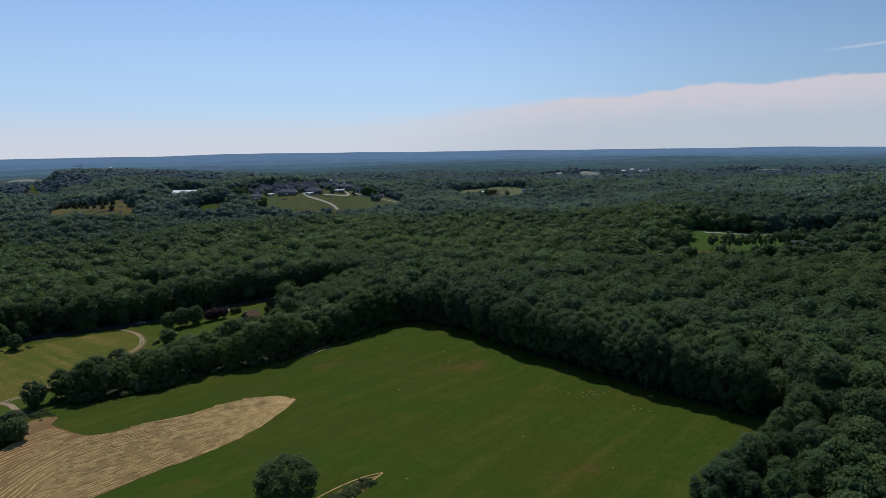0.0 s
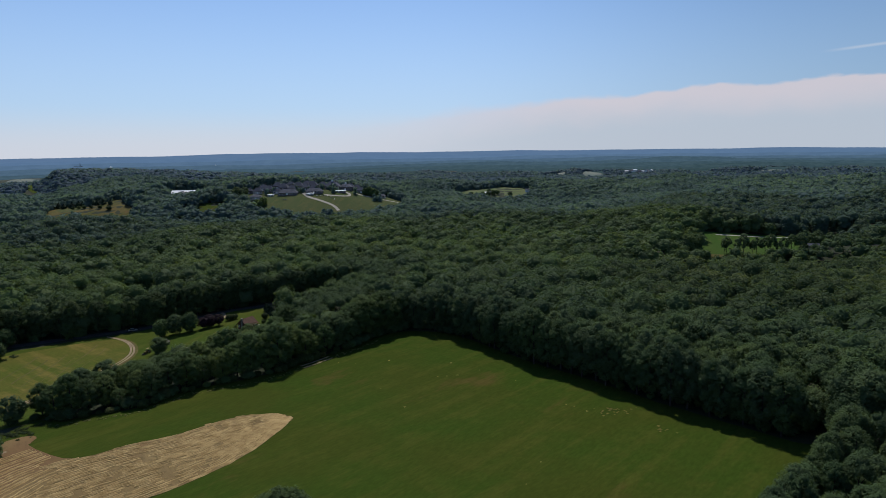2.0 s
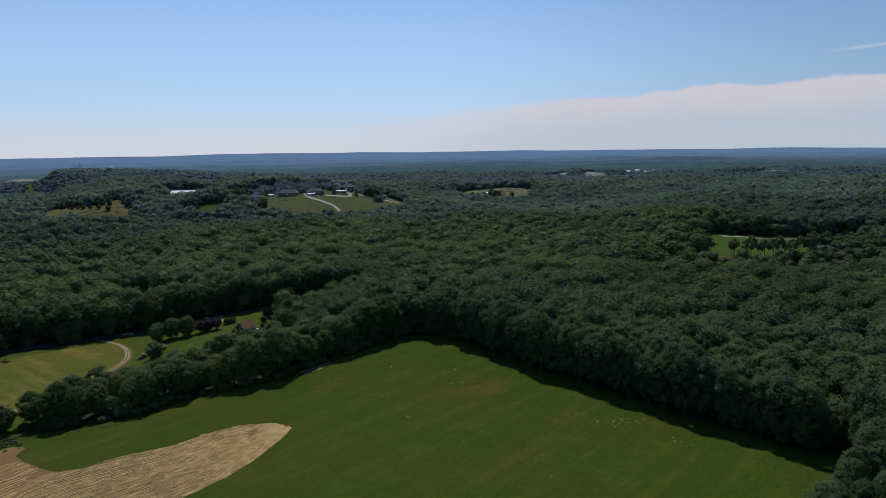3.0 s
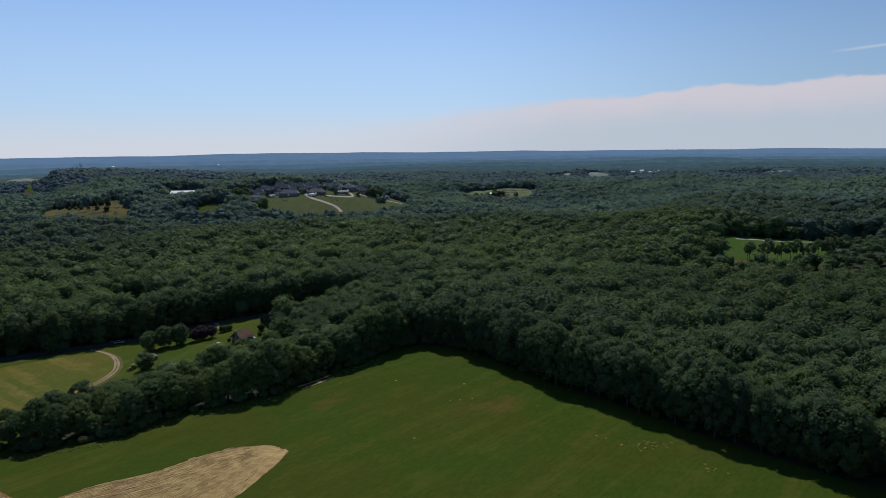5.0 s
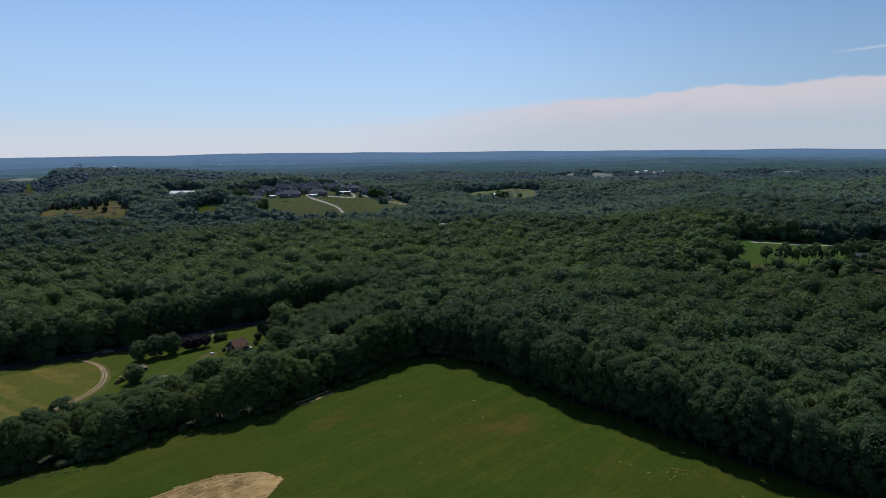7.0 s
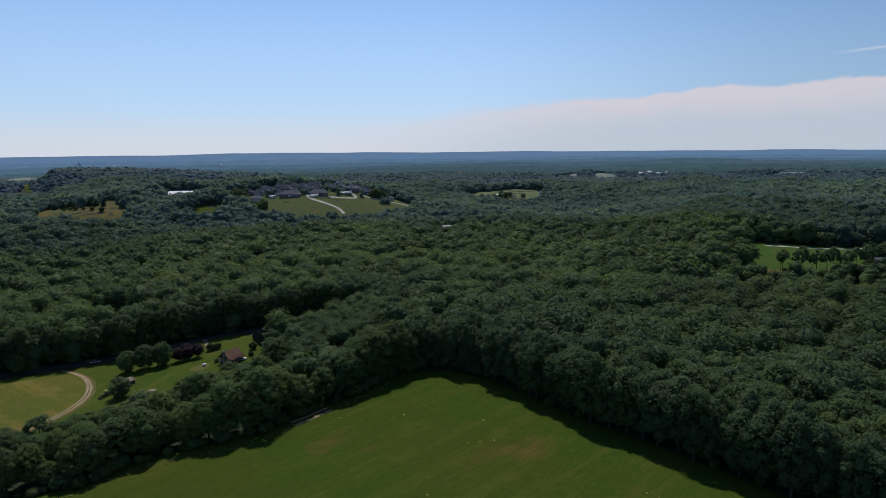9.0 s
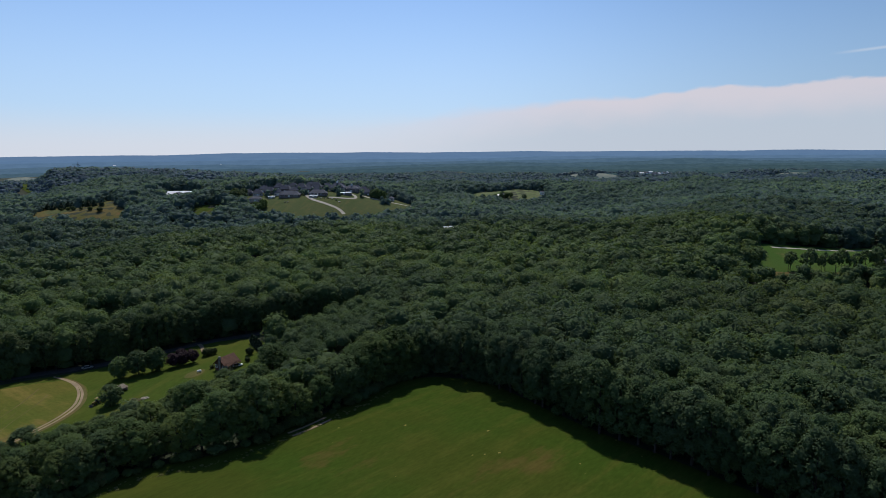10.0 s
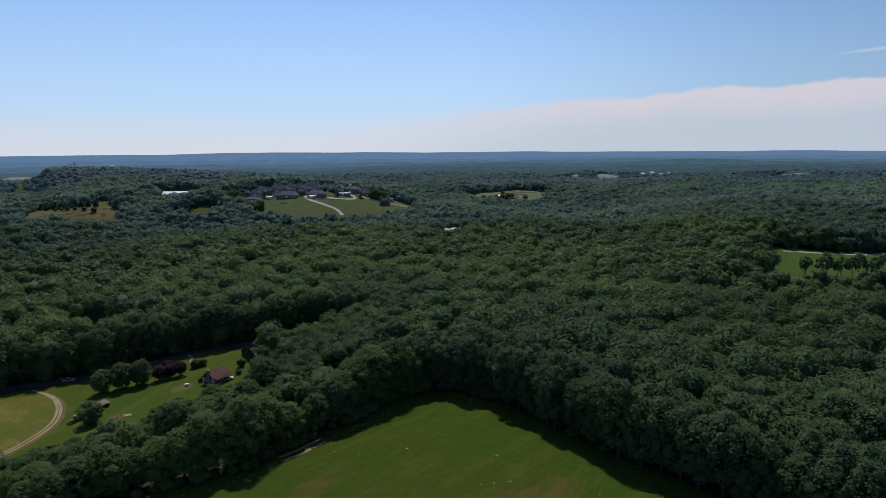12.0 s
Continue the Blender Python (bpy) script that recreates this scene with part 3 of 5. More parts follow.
BARN_PLAN = [(-470, 1098), (-455, 1064), (-425, 1054), (-390, 1085), (-385, 1150), (-440, 1175), (-505, 1150)]
SLOPE_PLAN = [(-390, 1012), (-365, 1010), (-340, 1002), (-334, 974), (-342, 952), (-376, 952)]
FAR_FIELDS = [[(-1168, 1762), (-1084, 1704), (-962, 1520), (-1042, 1592)], [(-1620, 2420), (-1500, 2420), (-1340, 2150), (-1560, 2240)], [(376, 2440), (480, 2470), (452, 2350), (360, 2320)], [(528, 2460), (620, 2480), (592, 2350), (508, 2330)], [(985, 2085), (1070, 2222), (1195, 2256), (1180, 2190), (1065, 2060)]]
GAP_PLAN = [(594, 1150), (622, 1166), (634, 1140), (606, 1122)]
CLEAR = [FIELD_LINE + FIELD_FRONT, MEADOW_PLAN, GREEN_PLAN, SCHOOL_PLAN, BROWN_PLAN, GLADE_PLAN, BARN_PLAN, SLOPE_PLAN]


def build_ground():
    """One sheet out to the horizon."""
    radii = np.concatenate([np.arange(0, 480, 8.0), 480 * 1.015 ** np.arange(1, 160)])
    radii = np.append(radii[radii < 4850], 4880.0)
    turns = np.linspace(0, 2 * math.pi, 481)[:-1]
    x = np.concatenate([[0.0], np.outer(radii[1:], np.sin(turns)).ravel()])
    y = np.concatenate([[0.0], np.outer(radii[1:], np.cos(turns)).ravel()]) + 0.0
    verts = np.stack([x, y + 0.0, height(x, y)], 1)
    n, faces, tris = len(turns), [], []
    for j in range(n):
        tris.append((0, 1 + (j + 1) % n, 1 + j))
    for i in range(len(radii) - 2):
        o = 1 + i * n
        for j in range(n):
            k = (j + 1) % n
            faces.append((o + j, o + k, o + n + k, o + n + j))
    me = mesh_of("ground", verts, [tris, faces], True)
    me.materials.append(FOREST_FLOOR)
    tagged(new("ground", me), "dark leaf-littered woodland ground with thin grass", "ground", "", "structure")


build_ground()


def shifted(line, dx, dy):
    return [(x + dx, y + dy) for x, y in line]


sheet("field", shifted(FIELD_LINE[:11], -3, 6) + shifted(FIELD_LINE[11:], 2, 9) + [(113, 199)] + shifted(FIELD_FRONT[:6], 14, 2) + FIELD_FRONT[6:], 0.05, FIELD, 8, "wide green sown field with thin brownish patches", "field", 0.4, 1)
sheet("hay_field", HAY_PLAN, 0.11, HAY_GROUND, 4, "tan mown strip of dry stubble in the green field", "hay field", 0.35, 1)
sheet("meadow", MEADOW_PLAN, 0.05, LAWN, 6, "green lawn and meadow below the wooded road", "meadow", 0.4)
sheet("mown_meadow", [(-158, 268), (-156, 290), (-154, 302), (-154, 315), (-158, 327), (-166, 339), (-178, 347), (-200, 338), (-235, 300), (-285, 275), (-285, 225), (-200, 222), (-172, 246)], 0.1, MEADOW, 6, "yellowish mown meadow inside the bend of the track", "meadow", 0.4)
for dx, y0, y1, wide in ((-9, 276, 322, 0.5), (-3.5, 262, 318, 0.35), (0, 282, 337, 0.6), (3.2, 270, 312, 0.35), (7, 288, 330, 0.45), (-15, 280, 314, 0.8), (-22, 284, 318, 0.7), (12, 276, 300, 0.4)):
    ribbon("mowing_streak", [(-177 + dx - 0.14 * (y - 285) + 0.4 * math.sin(y / 5 + dx), y) for y in np.linspace(y0, y1, 8)], wide, 0.13, TAN_GRASS, "thin tan streak of cut grass in the meadow", "cut grass")
sheet("pasture", GREEN_PLAN, 0.05, PASTURE, 8, "bright green pasture in a gap of the woods", "pasture", 0.5)
sheet("dry_strip", [(188, 512), (194, 520), (214, 522), (246, 522), (272, 527), (290, 527), (286, 519), (240, 514), (200, 510)], 0.1, TAN_GRASS, 5, "tan dry mown strip along the pasture", "dry grass", 0.5)
sheet("school_lawn", SCHOOL_PLAN, 0.3, OLIVE_GRASS, 12, "green sloping lawn below large grouped buildings", "lawn", 0.8)
sheet("brown_field", BROWN_PLAN, 0.06, TAN_GRASS, 20, "brown unmown field among trees", "field", 0.8)
sheet("olive_strip", [(-680, 1112), (-648, 1108), (-596, 1068), (-578, 1040), (-604, 1026), (-640, 1055)], 0.1, OLIVE_GRASS, 12, "olive green end of the brown hillside field", "field", 0.8)
sheet("glade", GLADE_PLAN, 0.06, PALE_FIELD, 20, "pale green open glade in the woods", "field", 0.8)
sheet("hill_lawn", SLOPE_PLAN, 0.06, LAWN, 20, "small green clearing on the wooded slope", "lawn", 0.8)
sheet("forest_gap", [(-205, 420), (-192, 431), (-179, 419), (-186, 402), (-199, 405)], 0.06, LAWN, 5, "small grassy gap in the dense woods", "clearing", 0.5)
sheet("glade", GAP_PLAN, 0.06, PALE_FIELD, 12, "pale grassy gap on the wooded slope", "field", 0.6)
sheet("barn_yard", BARN_PLAN, 0.06, LAWN, 20, "grassy yard round a white-roofed building", "yard", 0.8)

ROAD_LINE = [(-320, 262), (-260, 306), (-232, 326), (-200, 352), (-181, 360), (-166, 368), (-150, 377), (-135, 387), (-114, 394), (-96, 402), (-74, 415)]
ribbon("road", ROAD_LINE, 5.5, 0.1, ASPHALT, "narrow dark asphalt lane shaded by the woods", "road")
TRACK_LINE = [(-192, 222), (-180, 232), (-174, 244), (-170, 254), (-164, 272), (-159, 290), (-156, 302), (-156, 314), (-160, 325), (-167, 336), (-175, 344), (-186, 350)]
ribbon("verge", shifted(TRACK_LINE[2:], 2.2, -0.8), 1.8, 0.12, TAN_GRASS, "dry brownish verge beside the farm track", "verge")
ribbon("track", shifted(TRACK_LINE, -0.9, 0.3), 1.0, 0.16, DIRT, "pale two-rut dirt farm track", "track")
ribbon("track", shifted(TRACK_LINE, 0.9, -0.3), 1.0, 0.16, DIRT, "pale two-rut dirt farm track", "track")
for dx in (-1.0, 1.0):
    ribbon("path", [(-64 + dx, 277 - dx), (-60 + dx, 281 - dx), (-54 + dx, 289 - dx)], 1.1, 0.16, DIRT, "pale worn two-rut path along the field edge", "path")

# ---- the woods ----
EDGE_LEFT = shifted(FIELD_LINE[:11], -2.5, 11)
EDGE_RIGHT = shifted(FIELD_LINE[11:], -1, 13.5)
CLEAR[0] = shifted(EDGE_LEFT, 0, 4) + shifted(EDGE_RIGHT, 3, 4) + [(113, 196)] + shifted(FIELD_FRONT[:6], 6, 0) + FIELD_FRONT[6:]
LANE = [(x - 1.6, y + 2.0) for x, y in ROAD_LINE] + [(x + 5, y - 8) for x, y in reversed(ROAD_LINE)]
CLEAR.append(LANE)
CLEAR.append([(-230, 170), (-150, 170), (-139, 195), (-137, 224), (-152, 236), (-172, 224), (-230, 212)])
CLEAR += FAR_FIELDS + [
          [(-203, 420), (-192, 428), (-182, 418), (-187, 406), (-198, 408)], [(-24, 752), (2, 756), (2, 656), (-20, 652)], [(-962, 1520), (-1042, 1592), (-895, 1345), (-825, 1290)], [(636, 1204), (672, 1216), (676, 1180), (640, 1170)], GAP_PLAN, [(534, 1010), (570, 1018), (574, 984), (540, 976)]]
BELT = EDGE_LEFT + [(-40, 355), (-72, 385), (-91, 372), (-90, 345), (-88, 320), (-100, 309), (-115, 296), (-126, 280), (-138, 272), (-150, 264), (-160, 252)]


SHADE_TONE_STAND = [(150, 300), (112, 318), (88, 352), (92, 395), (130, 432), (190, 452), (330, 470), (350, 420), (270, 330), (205, 300)]
LOW_WOODS = [(160, 430), (300, 430), (310, 515), (185, 515)]
PASTURE_SIDE = [(272, 512), (330, 520), (430, 560), (440, 616), (372, 604), (350, 601), (318, 560)]
YOUNG_WOODS = [(-96, 362), (-88, 318), (-70, 312), (-50, 330), (-44, 352), (-30, 440), (-60, 418), (-90, 402)]


def scatter(step, near, far, seed, half_angle=37.5):
    """Spots of trees on a shaken grid, between two distances from the field's near end, in the wide sector ahead."""
    rng = np.random.default_rng(seed)
    gx, gy = np.meshgrid(np.arange(-far, far, step), np.arange(0, far, step))
    gx = (gx + step / 2 * (np.arange(gx.shape[0]) % 2)[:, None] + rng.uniform(-0.38, 0.38, gx.shape) * step).ravel()
    gy = (gy + rng.uniform(-0.38, 0.38, gy.shape) * step).ravel()
    r = np.hypot(gx, gy) + 34 * np.sin(gx / 57 + 1.3 * np.sin(gy / 83)) + 22 * np.sin(gx / 23 - gy / 41)
    ok = (r >= near) & (r < far) & (np.abs(np.degrees(np.arctan2(gx, gy + 40))) < half_angle)
    for poly in CLEAR:
        ok &= ~inside(poly, gx, gy)
    return np.stack([gx[ok], gy[ok]], 1)


# the trees nearest to the field: each one a thing of its own
KINDS = [tree_kind(11 + i, tall, spread, lobes, 2000, 0.063, low, lobe_size=ls, foot=foot)
         for i, (tall, spread, lobes, low, ls, foot) in enumerate([(22, 5.8, 34, -0.95, (0.22, 0.36), 0.06), (20, 5.6, 30, -0.95, (0.24, 0.38), 0.04), (24, 6.2, 38, -0.92, (0.2, 0.34), 0.08),
                                                                  (19, 6.2, 32, -0.95, (0.22, 0.36), 0.04), (21, 5.4, 34, -0.92, (0.22, 0.36), 0.07)])]
OPEN_KINDS = [tree_kind(31 + i, tall, spread, 30, 2000, 0.06, -0.95, lobe_size=(0.22, 0.36), foot=0.08) for i, (tall, spread) in enumerate(((22, 5.8), (21, 5.4), (23, 6.0)))]
BELT_KINDS = [tree_kind(81 + i, tall, spread, 32, 2000, 0.062, -0.95, (BARK, SECOND_LEAVES), foot, ls)
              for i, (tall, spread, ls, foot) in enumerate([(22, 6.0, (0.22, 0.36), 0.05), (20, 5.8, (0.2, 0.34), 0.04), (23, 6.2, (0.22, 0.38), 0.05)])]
# lane trees: the shade on their faces is painted by the darker leaf copy
LANE_KINDS = [tree_kind(85 + i, 21 + i, 6.0, 32, 2000, 0.062, -0.95, (BARK, SHADE_TONE_LEAVES), 0.05, (0.22, 0.36)) for i in range(2)]
WOOD_LABELS = ["tall dark green broadleaf tree in dense woodland", "full-crowned green broadleaf tree at the woodland edge", "tall broadleaf tree with a loose lobed crown",
               "broad rounded green tree among close neighbours", "slender dark green woodland tree"]
rng = random.Random(5)
near_spots = scatter(7.9, 0, 520, 3, 42)
edge_line = np.array(eased(shifted(FIELD_LINE, 0, 12) + shifted(FIELD_FRONT[:6], 12, 0), 2))
off_edge = np.array([np.hypot(*(edge_line - s).T).min() for s in near_spots])
single = (near_spots[:, 1] < 300) & (near_spots[:, 0] > -160) & (near_spots[:, 0] < 140) & (near_spots[:, 1] < 205) & (off_edge < 15)


def along(line, step, shake, seed):
    """Spots along a line."""
    g = random.Random(seed)
    out, left = [], 0.0
    for (ax, ay), (bx, by) in zip(line, line[1:]):
        d = math.hypot(bx - ax, by - ay)
        while left < d:
            u = left / d
            out.append((ax + (bx - ax) * u + g.uniform(-shake, shake), ay + (by - ay) * u + g.uniform(-shake, shake)))
            left += step * g.uniform(0.85, 1.15)
        left -= d
    return out


edge_spots = along(eased(EDGE_LEFT + EDGE_RIGHT, 1), 6.2, 1.2, 8) + along([(122, 197), (112, 187), (101, 177), (88, 165), (74, 153), (64, 141), (58, 126), (55, 112)], 5.6, 1.0, 9) + along(shifted(EDGE_RIGHT, 3.5, 5.5), 6.5, 1.2, 29) + along([(120, 204), (127, 186), (121, 166), (108, 146), (96, 128)], 6.5, 2.0, 19)
belt_fill = along([(-148, 247), (-141, 252), (-134, 262), (-127, 272), (-118, 283), (-108, 292), (-97, 299), (-86, 308), (-80, 322), (-84, 340)], 5.6, 1.0, 41) + along([(-131, 248), (-122, 250), (-113, 263), (-104, 275), (-92, 287), (-80, 298)], 6.0, 1.2, 42) + along([(-152, 256), (-144, 262), (-138, 272), (-131, 284), (-121, 291), (-113, 298), (-108, 306), (-100, 312), (-90, 316), (-84, 326)], 5.2, 1.0, 43)
near_single = [p for p in near_spots[single] if not (inside(BELT, *p) and p[0] < -80)]
for i, (x, y) in enumerate(edge_spots + belt_fill + near_single):
    k = rng.randrange(5)
    belt = bool(inside(BELT, x, y)) or (x < -28 and y < 335) or len(edge_spots) <= i < len(edge_spots) + len(belt_fill)
    low = y < 200
    deep = y - float(np.interp(x, *zip(*EDGE_LEFT)))
    clump = 1.0 - 0.5 * math.exp(-((x + 99) / 4.0) ** 2) - 0.45 * math.exp(-((x + 61) / 5) ** 2) - 0.2 * math.exp(-((x + 78) / 3) ** 2) - 0.45 * math.exp(-((x + 125) / 3) ** 2)
    s = max(0.4, (clump if i < len(edge_spots) else 1.0) * rng.uniform(0.78, 1.0) - (0.0095 if x < -82 else 0.003) * max(0.0, deep)) if belt else rng.uniform(0.6, 0.8) if low else rng.uniform(0.85, 1.08)
    if belt and x < -104:
        s *= 1 - 0.24 * min(1.0, (-104 - x) / 14)
    rim = not belt and y > 190 and i < len(edge_spots)
    plant(BELT_KINDS[k % 3] if belt else OPEN_KINDS[k % 3] if rim else KINDS[k], x, y, WOOD_LABELS[k], "woodland edge trees", scale=s, wide=(1.3 if belt and s > 0.6 else 1.5 if belt else 1.0) * rng.uniform(0.88, 1.18), turn=rng.uniform(0, 6.28))
for x, y in along(eased(shifted(ROAD_LINE[1:], -3.0, 3.8), 1), 6.2, 1.4, 10):
    plant(LANE_KINDS[rng.randrange(2)], x, y, "tall tree shading the narrow lane, shade put into its darker leaves", "trees along the lane", scale=rng.uniform(0.75, 0.95), wide=rng.uniform(0.95, 1.2), turn=rng.uniform(0, 6.28))

# the rest of the woods, coarser with distance
PROTO_RNG = np.random.default_rng(77)
P_CLOSE = [foliage(PROTO_RNG, 26, 950, 0.056, "oct", -0.5, (0.2, 0.34), PROTO_RNG.uniform(0.9, 1.25)) for _ in range(9)]
T_CLOSE = [foliage(PROTO_RNG, 32, 1300, 0.056, "oct", -0.9, (0.2, 0.34), 1.5) for _ in range(4)]
P_NEAR = [canopy_crown(PROTO_RNG, 26, 270, 0.09, PROTO_RNG.uniform(0.8, 1.15), -0.1) for _ in range(12)]
P_MID = [canopy_crown(PROTO_RNG, 14, 100, 0.145, PROTO_RNG.uniform(0.68, 0.95), -0.05, (0.78, 0.9)) for _ in range(12)]
P_FAR = [canopy_crown(PROTO_RNG, 8, 42, 0.2, PROTO_RNG.uniform(0.6, 0.8), 0.0, (0.82, 0.94)) for _ in range(12)]
P_DIM = [canopy_crown(PROTO_RNG, 5, 12, 0.33, 0.52, 0.05, (0.86, 1.0)) for _ in range(12)]
T_NEAR = [canopy_crown(PROTO_RNG, 26, 380, 0.1, 1.05, -0.6) for _ in range(6)]
T_MID = [canopy_crown(PROTO_RNG, 18, 150, 0.15, 1.0, -0.5) for _ in range(6)]
T_FAR = [canopy_crown(PROTO_RNG, 9, 55, 0.21, 0.9, -0.4) for _ in range(6)]


def rest_of_woods():
    # beyond about 690 m the leaf copies with painted haze take over
    for protos, talls, step, near, far, tall, spread, seed, mat in ((P_NEAR, T_NEAR, 7.9, 0, 520, 19.5, 5.8, 3, LEAVES), (P_MID, T_MID, 8.4, 520, 690, 19, 6.2, 4, LEAVES), (P_MID, T_MID, 8.8, 690, 900, 19, 6.4, 5, THIN_HAZE_LEAVES),
                                                                   (P_FAR, T_FAR, 10.4, 900, 1280, 18, 9.2, 6, MID_HAZE_LEAVES), (P_FAR, T_FAR, 12.0, 1280, 1680, 17, 10.2, 7, MID_HAZE_LEAVES), (P_DIM, T_FAR, 14.5, 1680, 2600, 14, 13.2, 8, FAR_HAZE_LEAVES)):
        spots = near_spots[~single & ~(inside(BELT, *near_spots.T) & (near_spots[:, 0] < -80))] if near == 0 else scatter(step, near, far, seed)
        g = np.random.default_rng(seed + 50)
        x, y = spots.T
        big = (0.84 + 0.36 * g.random(len(spots)) ** 1.5) * (1 + 0.05 * np.sin(x / 19 + y / 47 + 2 * np.sin(y / 63)) * np.sin(y / 26 - x / 51 + np.sin(x / 37)))
        big *= np.where(inside(BELT, x, y), np.where(x < -82, 0.52, 0.75), np.where(inside(LOW_WOODS, x, y), 0.68, np.where(inside(PASTURE_SIDE, x, y), 0.55, 1.0)))
        if near == 0:
            old = ~inside(YOUNG_WOODS, x, y)
            spots, big = spots[old], big[old]
            x, y = spots.T
            young = scatter(5.0, 0, 520, 91)
            young = young[inside(YOUNG_WOODS, *young.T)]
            woods("young_woods", young, g.uniform(8.5, 12, len(young)) + 8 * np.clip((young[:, 0] + 78) / 28, 0, 1), g.uniform(2.8, 4.2, len(young)), P_NEAR, T_NEAR, mat, "low bright green young trees between the field belt and the lane", 92)
            # a lower storey fills the gaps between the crowns
            under = spots + g.uniform(2.5, 4.5, spots.shape) * g.choice((-1, 1), spots.shape)
            free = np.ones(len(under), bool)
            for poly in CLEAR:
                for dx, dy in ((0, 0), (6, 0), (-6, 0), (0, 6), (0, -6)):
                    free &= ~inside(poly, under[:, 0] + dx, under[:, 1] + dy)
            under = under[free]
            woods("understorey", under, g.uniform(11, 15, len(under)), g.uniform(4.0, 5.6, len(under)), P_FAR, T_FAR, SECOND_LEAVES, "low shaded trees under the forest crowns", 60)
        if near == 0:
            # the nearest part is built with smaller, more numerous leaf clumps
            close = np.hypot(x + 10, y - 90) < 215
            wide = spread * big * g.uniform(0.88, 1.15, len(spots))
            woods("forest", spots[close], (tall * big)[close], wide[close], P_CLOSE, T_CLOSE, LIT_TONE_LEAVES, "dense green broadleaf forest close to the field", seed + 30)
            # one stand gets the leaf copy darkened to stand in for shade
            shade_toned = ~close & inside(SHADE_TONE_STAND, x, y)
            rest = ~close & ~shade_toned
            woods("forest", spots[shade_toned], (tall * big)[shade_toned], wide[shade_toned], protos, talls, SHADE_TONE_LEAVES, "part of the forest with shade put into darker leaves", seed + 31)
            woods("forest", spots[rest], (tall * big)[rest], wide[rest], protos, talls, mat, "dense dark green broadleaf forest with rounded crowns", seed)
            continue
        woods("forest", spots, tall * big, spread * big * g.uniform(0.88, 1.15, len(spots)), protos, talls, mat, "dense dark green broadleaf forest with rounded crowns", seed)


rest_of_woods()


# ---- the distance ----
CRESTS = {}


def on_hill(radius, degrees, v):
    """A place on the upper slope of a far range: v runs from its middle (0) to its crest (1)."""
    turns, tops, base, depth = CRESTS[radius]
    w = math.radians(degrees)
    top = float(np.interp(w, turns, tops))
    r, low = radius - depth * 0.4 * (1 - v), base + 0.55 * (top - base)
    return Vector((r * math.sin(w), r * math.cos(w), low + (top - low) * v))


def ridge_line(name, radius, base, tops, depth, mat, label, seed):
    """A far range of wooded hills, all round."""
    rng = np.random.default_rng(seed)
    turns = np.linspace(-math.pi, math.pi, 3601)
    waves = sum(a * np.sin(f * turns + p) for a, f, p in zip((2.4, 2.0, 1.5, 0.9, 0.5), (9, 17, 31, 53, 97), rng.uniform(0, 6.28, 5)))
    top = np.interp(np.degrees(turns), *zip(*tops)) + waves + rng.uniform(-1.5, 1.5, len(turns)) * (1 if radius < 3400 else 0.5)
    verts, faces = [], []
    for i, w in enumerate(turns):
        for r, z in ((radius - depth, base), (radius - depth * 0.4, base + 0.55 * (top[i] - base)), (radius, top[i])):
            verts.append((r * math.sin(w), r * math.cos(w), z))
        if i:
            k = 3 * i
            faces += [(k - 3 + j, k + j, k + 1 + j, k - 2 + j) for j in range(2)]
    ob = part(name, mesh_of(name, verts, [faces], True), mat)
    CRESTS[radius] = (turns, top, base, depth)
    return tagged(ob, label, "hills", "", "structure")


HILLS = [(2520, -40, [(-180, 10), (-36, -4), (-20, -4), (-8, 4), (0, 8), (10, 8), (17, 12), (24, 20), (36, 26), (180, 10)], 200, "dim wooded hills beyond the forest"),
         (2760, -40, [(-180, 14), (-36, -10), (-20, -6), (-8, 10), (0, 16), (10, 18), (20, 26), (26, 32), (36, 30), (180, 14)], 240, "dim wooded hills beyond the forest"),
         (3020, -40, [(-180, 20), (-36, 0), (-20, 6), (-8, 17), (0, 24), (10, 27), (20, 36), (28, 40), (36, 38), (180, 20)], 260, "hazy wooded hills beyond the forest"),
         (3320, -40, [(-180, 30), (-36, 14), (-20, 18), (-8, 26), (0, 33), (10, 37), (17, 44), (19.5, 57), (22.5, 55), (25, 46), (36, 46), (180, 30)], 300, "hazy wooded hills with one higher knoll"),
         (3680, -40, [(-180, 42), (-36, 30), (-20, 34), (0, 43), (14, 50), (22, 54), (36, 54), (180, 42)], 340, "hazy bluish wooded hills before the horizon"),
         (4080, -40, [(-180, 55), (-36, 48), (-20, 52), (0, 57), (14, 62), (22, 64), (36, 62), (180, 55)], 380, "hazy bluish wooded hills before the horizon"),
         (4480, -40, [(-180, 70), (-36, 66), (-20, 72), (0, 76), (14, 78), (22, 77), (36, 74), (180, 70)], 380, "far blue wooded hills before the horizon"),
         (4860, -10, [(-180, 88), (-36, 83), (-20, 93), (0, 98), (20, 92), (36, 84), (180, 88)], 300, "far blue wooded ridge along the horizon")]
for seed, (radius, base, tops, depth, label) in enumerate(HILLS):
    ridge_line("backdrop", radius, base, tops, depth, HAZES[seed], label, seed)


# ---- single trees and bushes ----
BIG = tree_kind(41, 15.5, 7.8, 46, 3600, 0.045, -0.95, lobe_size=(0.18, 0.28), foot=0.04, mats=(BARK, SECOND_LEAVES))
SMALL = [tree_kind(51 + i, 11, 4.6, 24, 1100, 0.085, -0.98, lobe_size=(0.24, 0.38), foot=0.0) for i in range(3)]
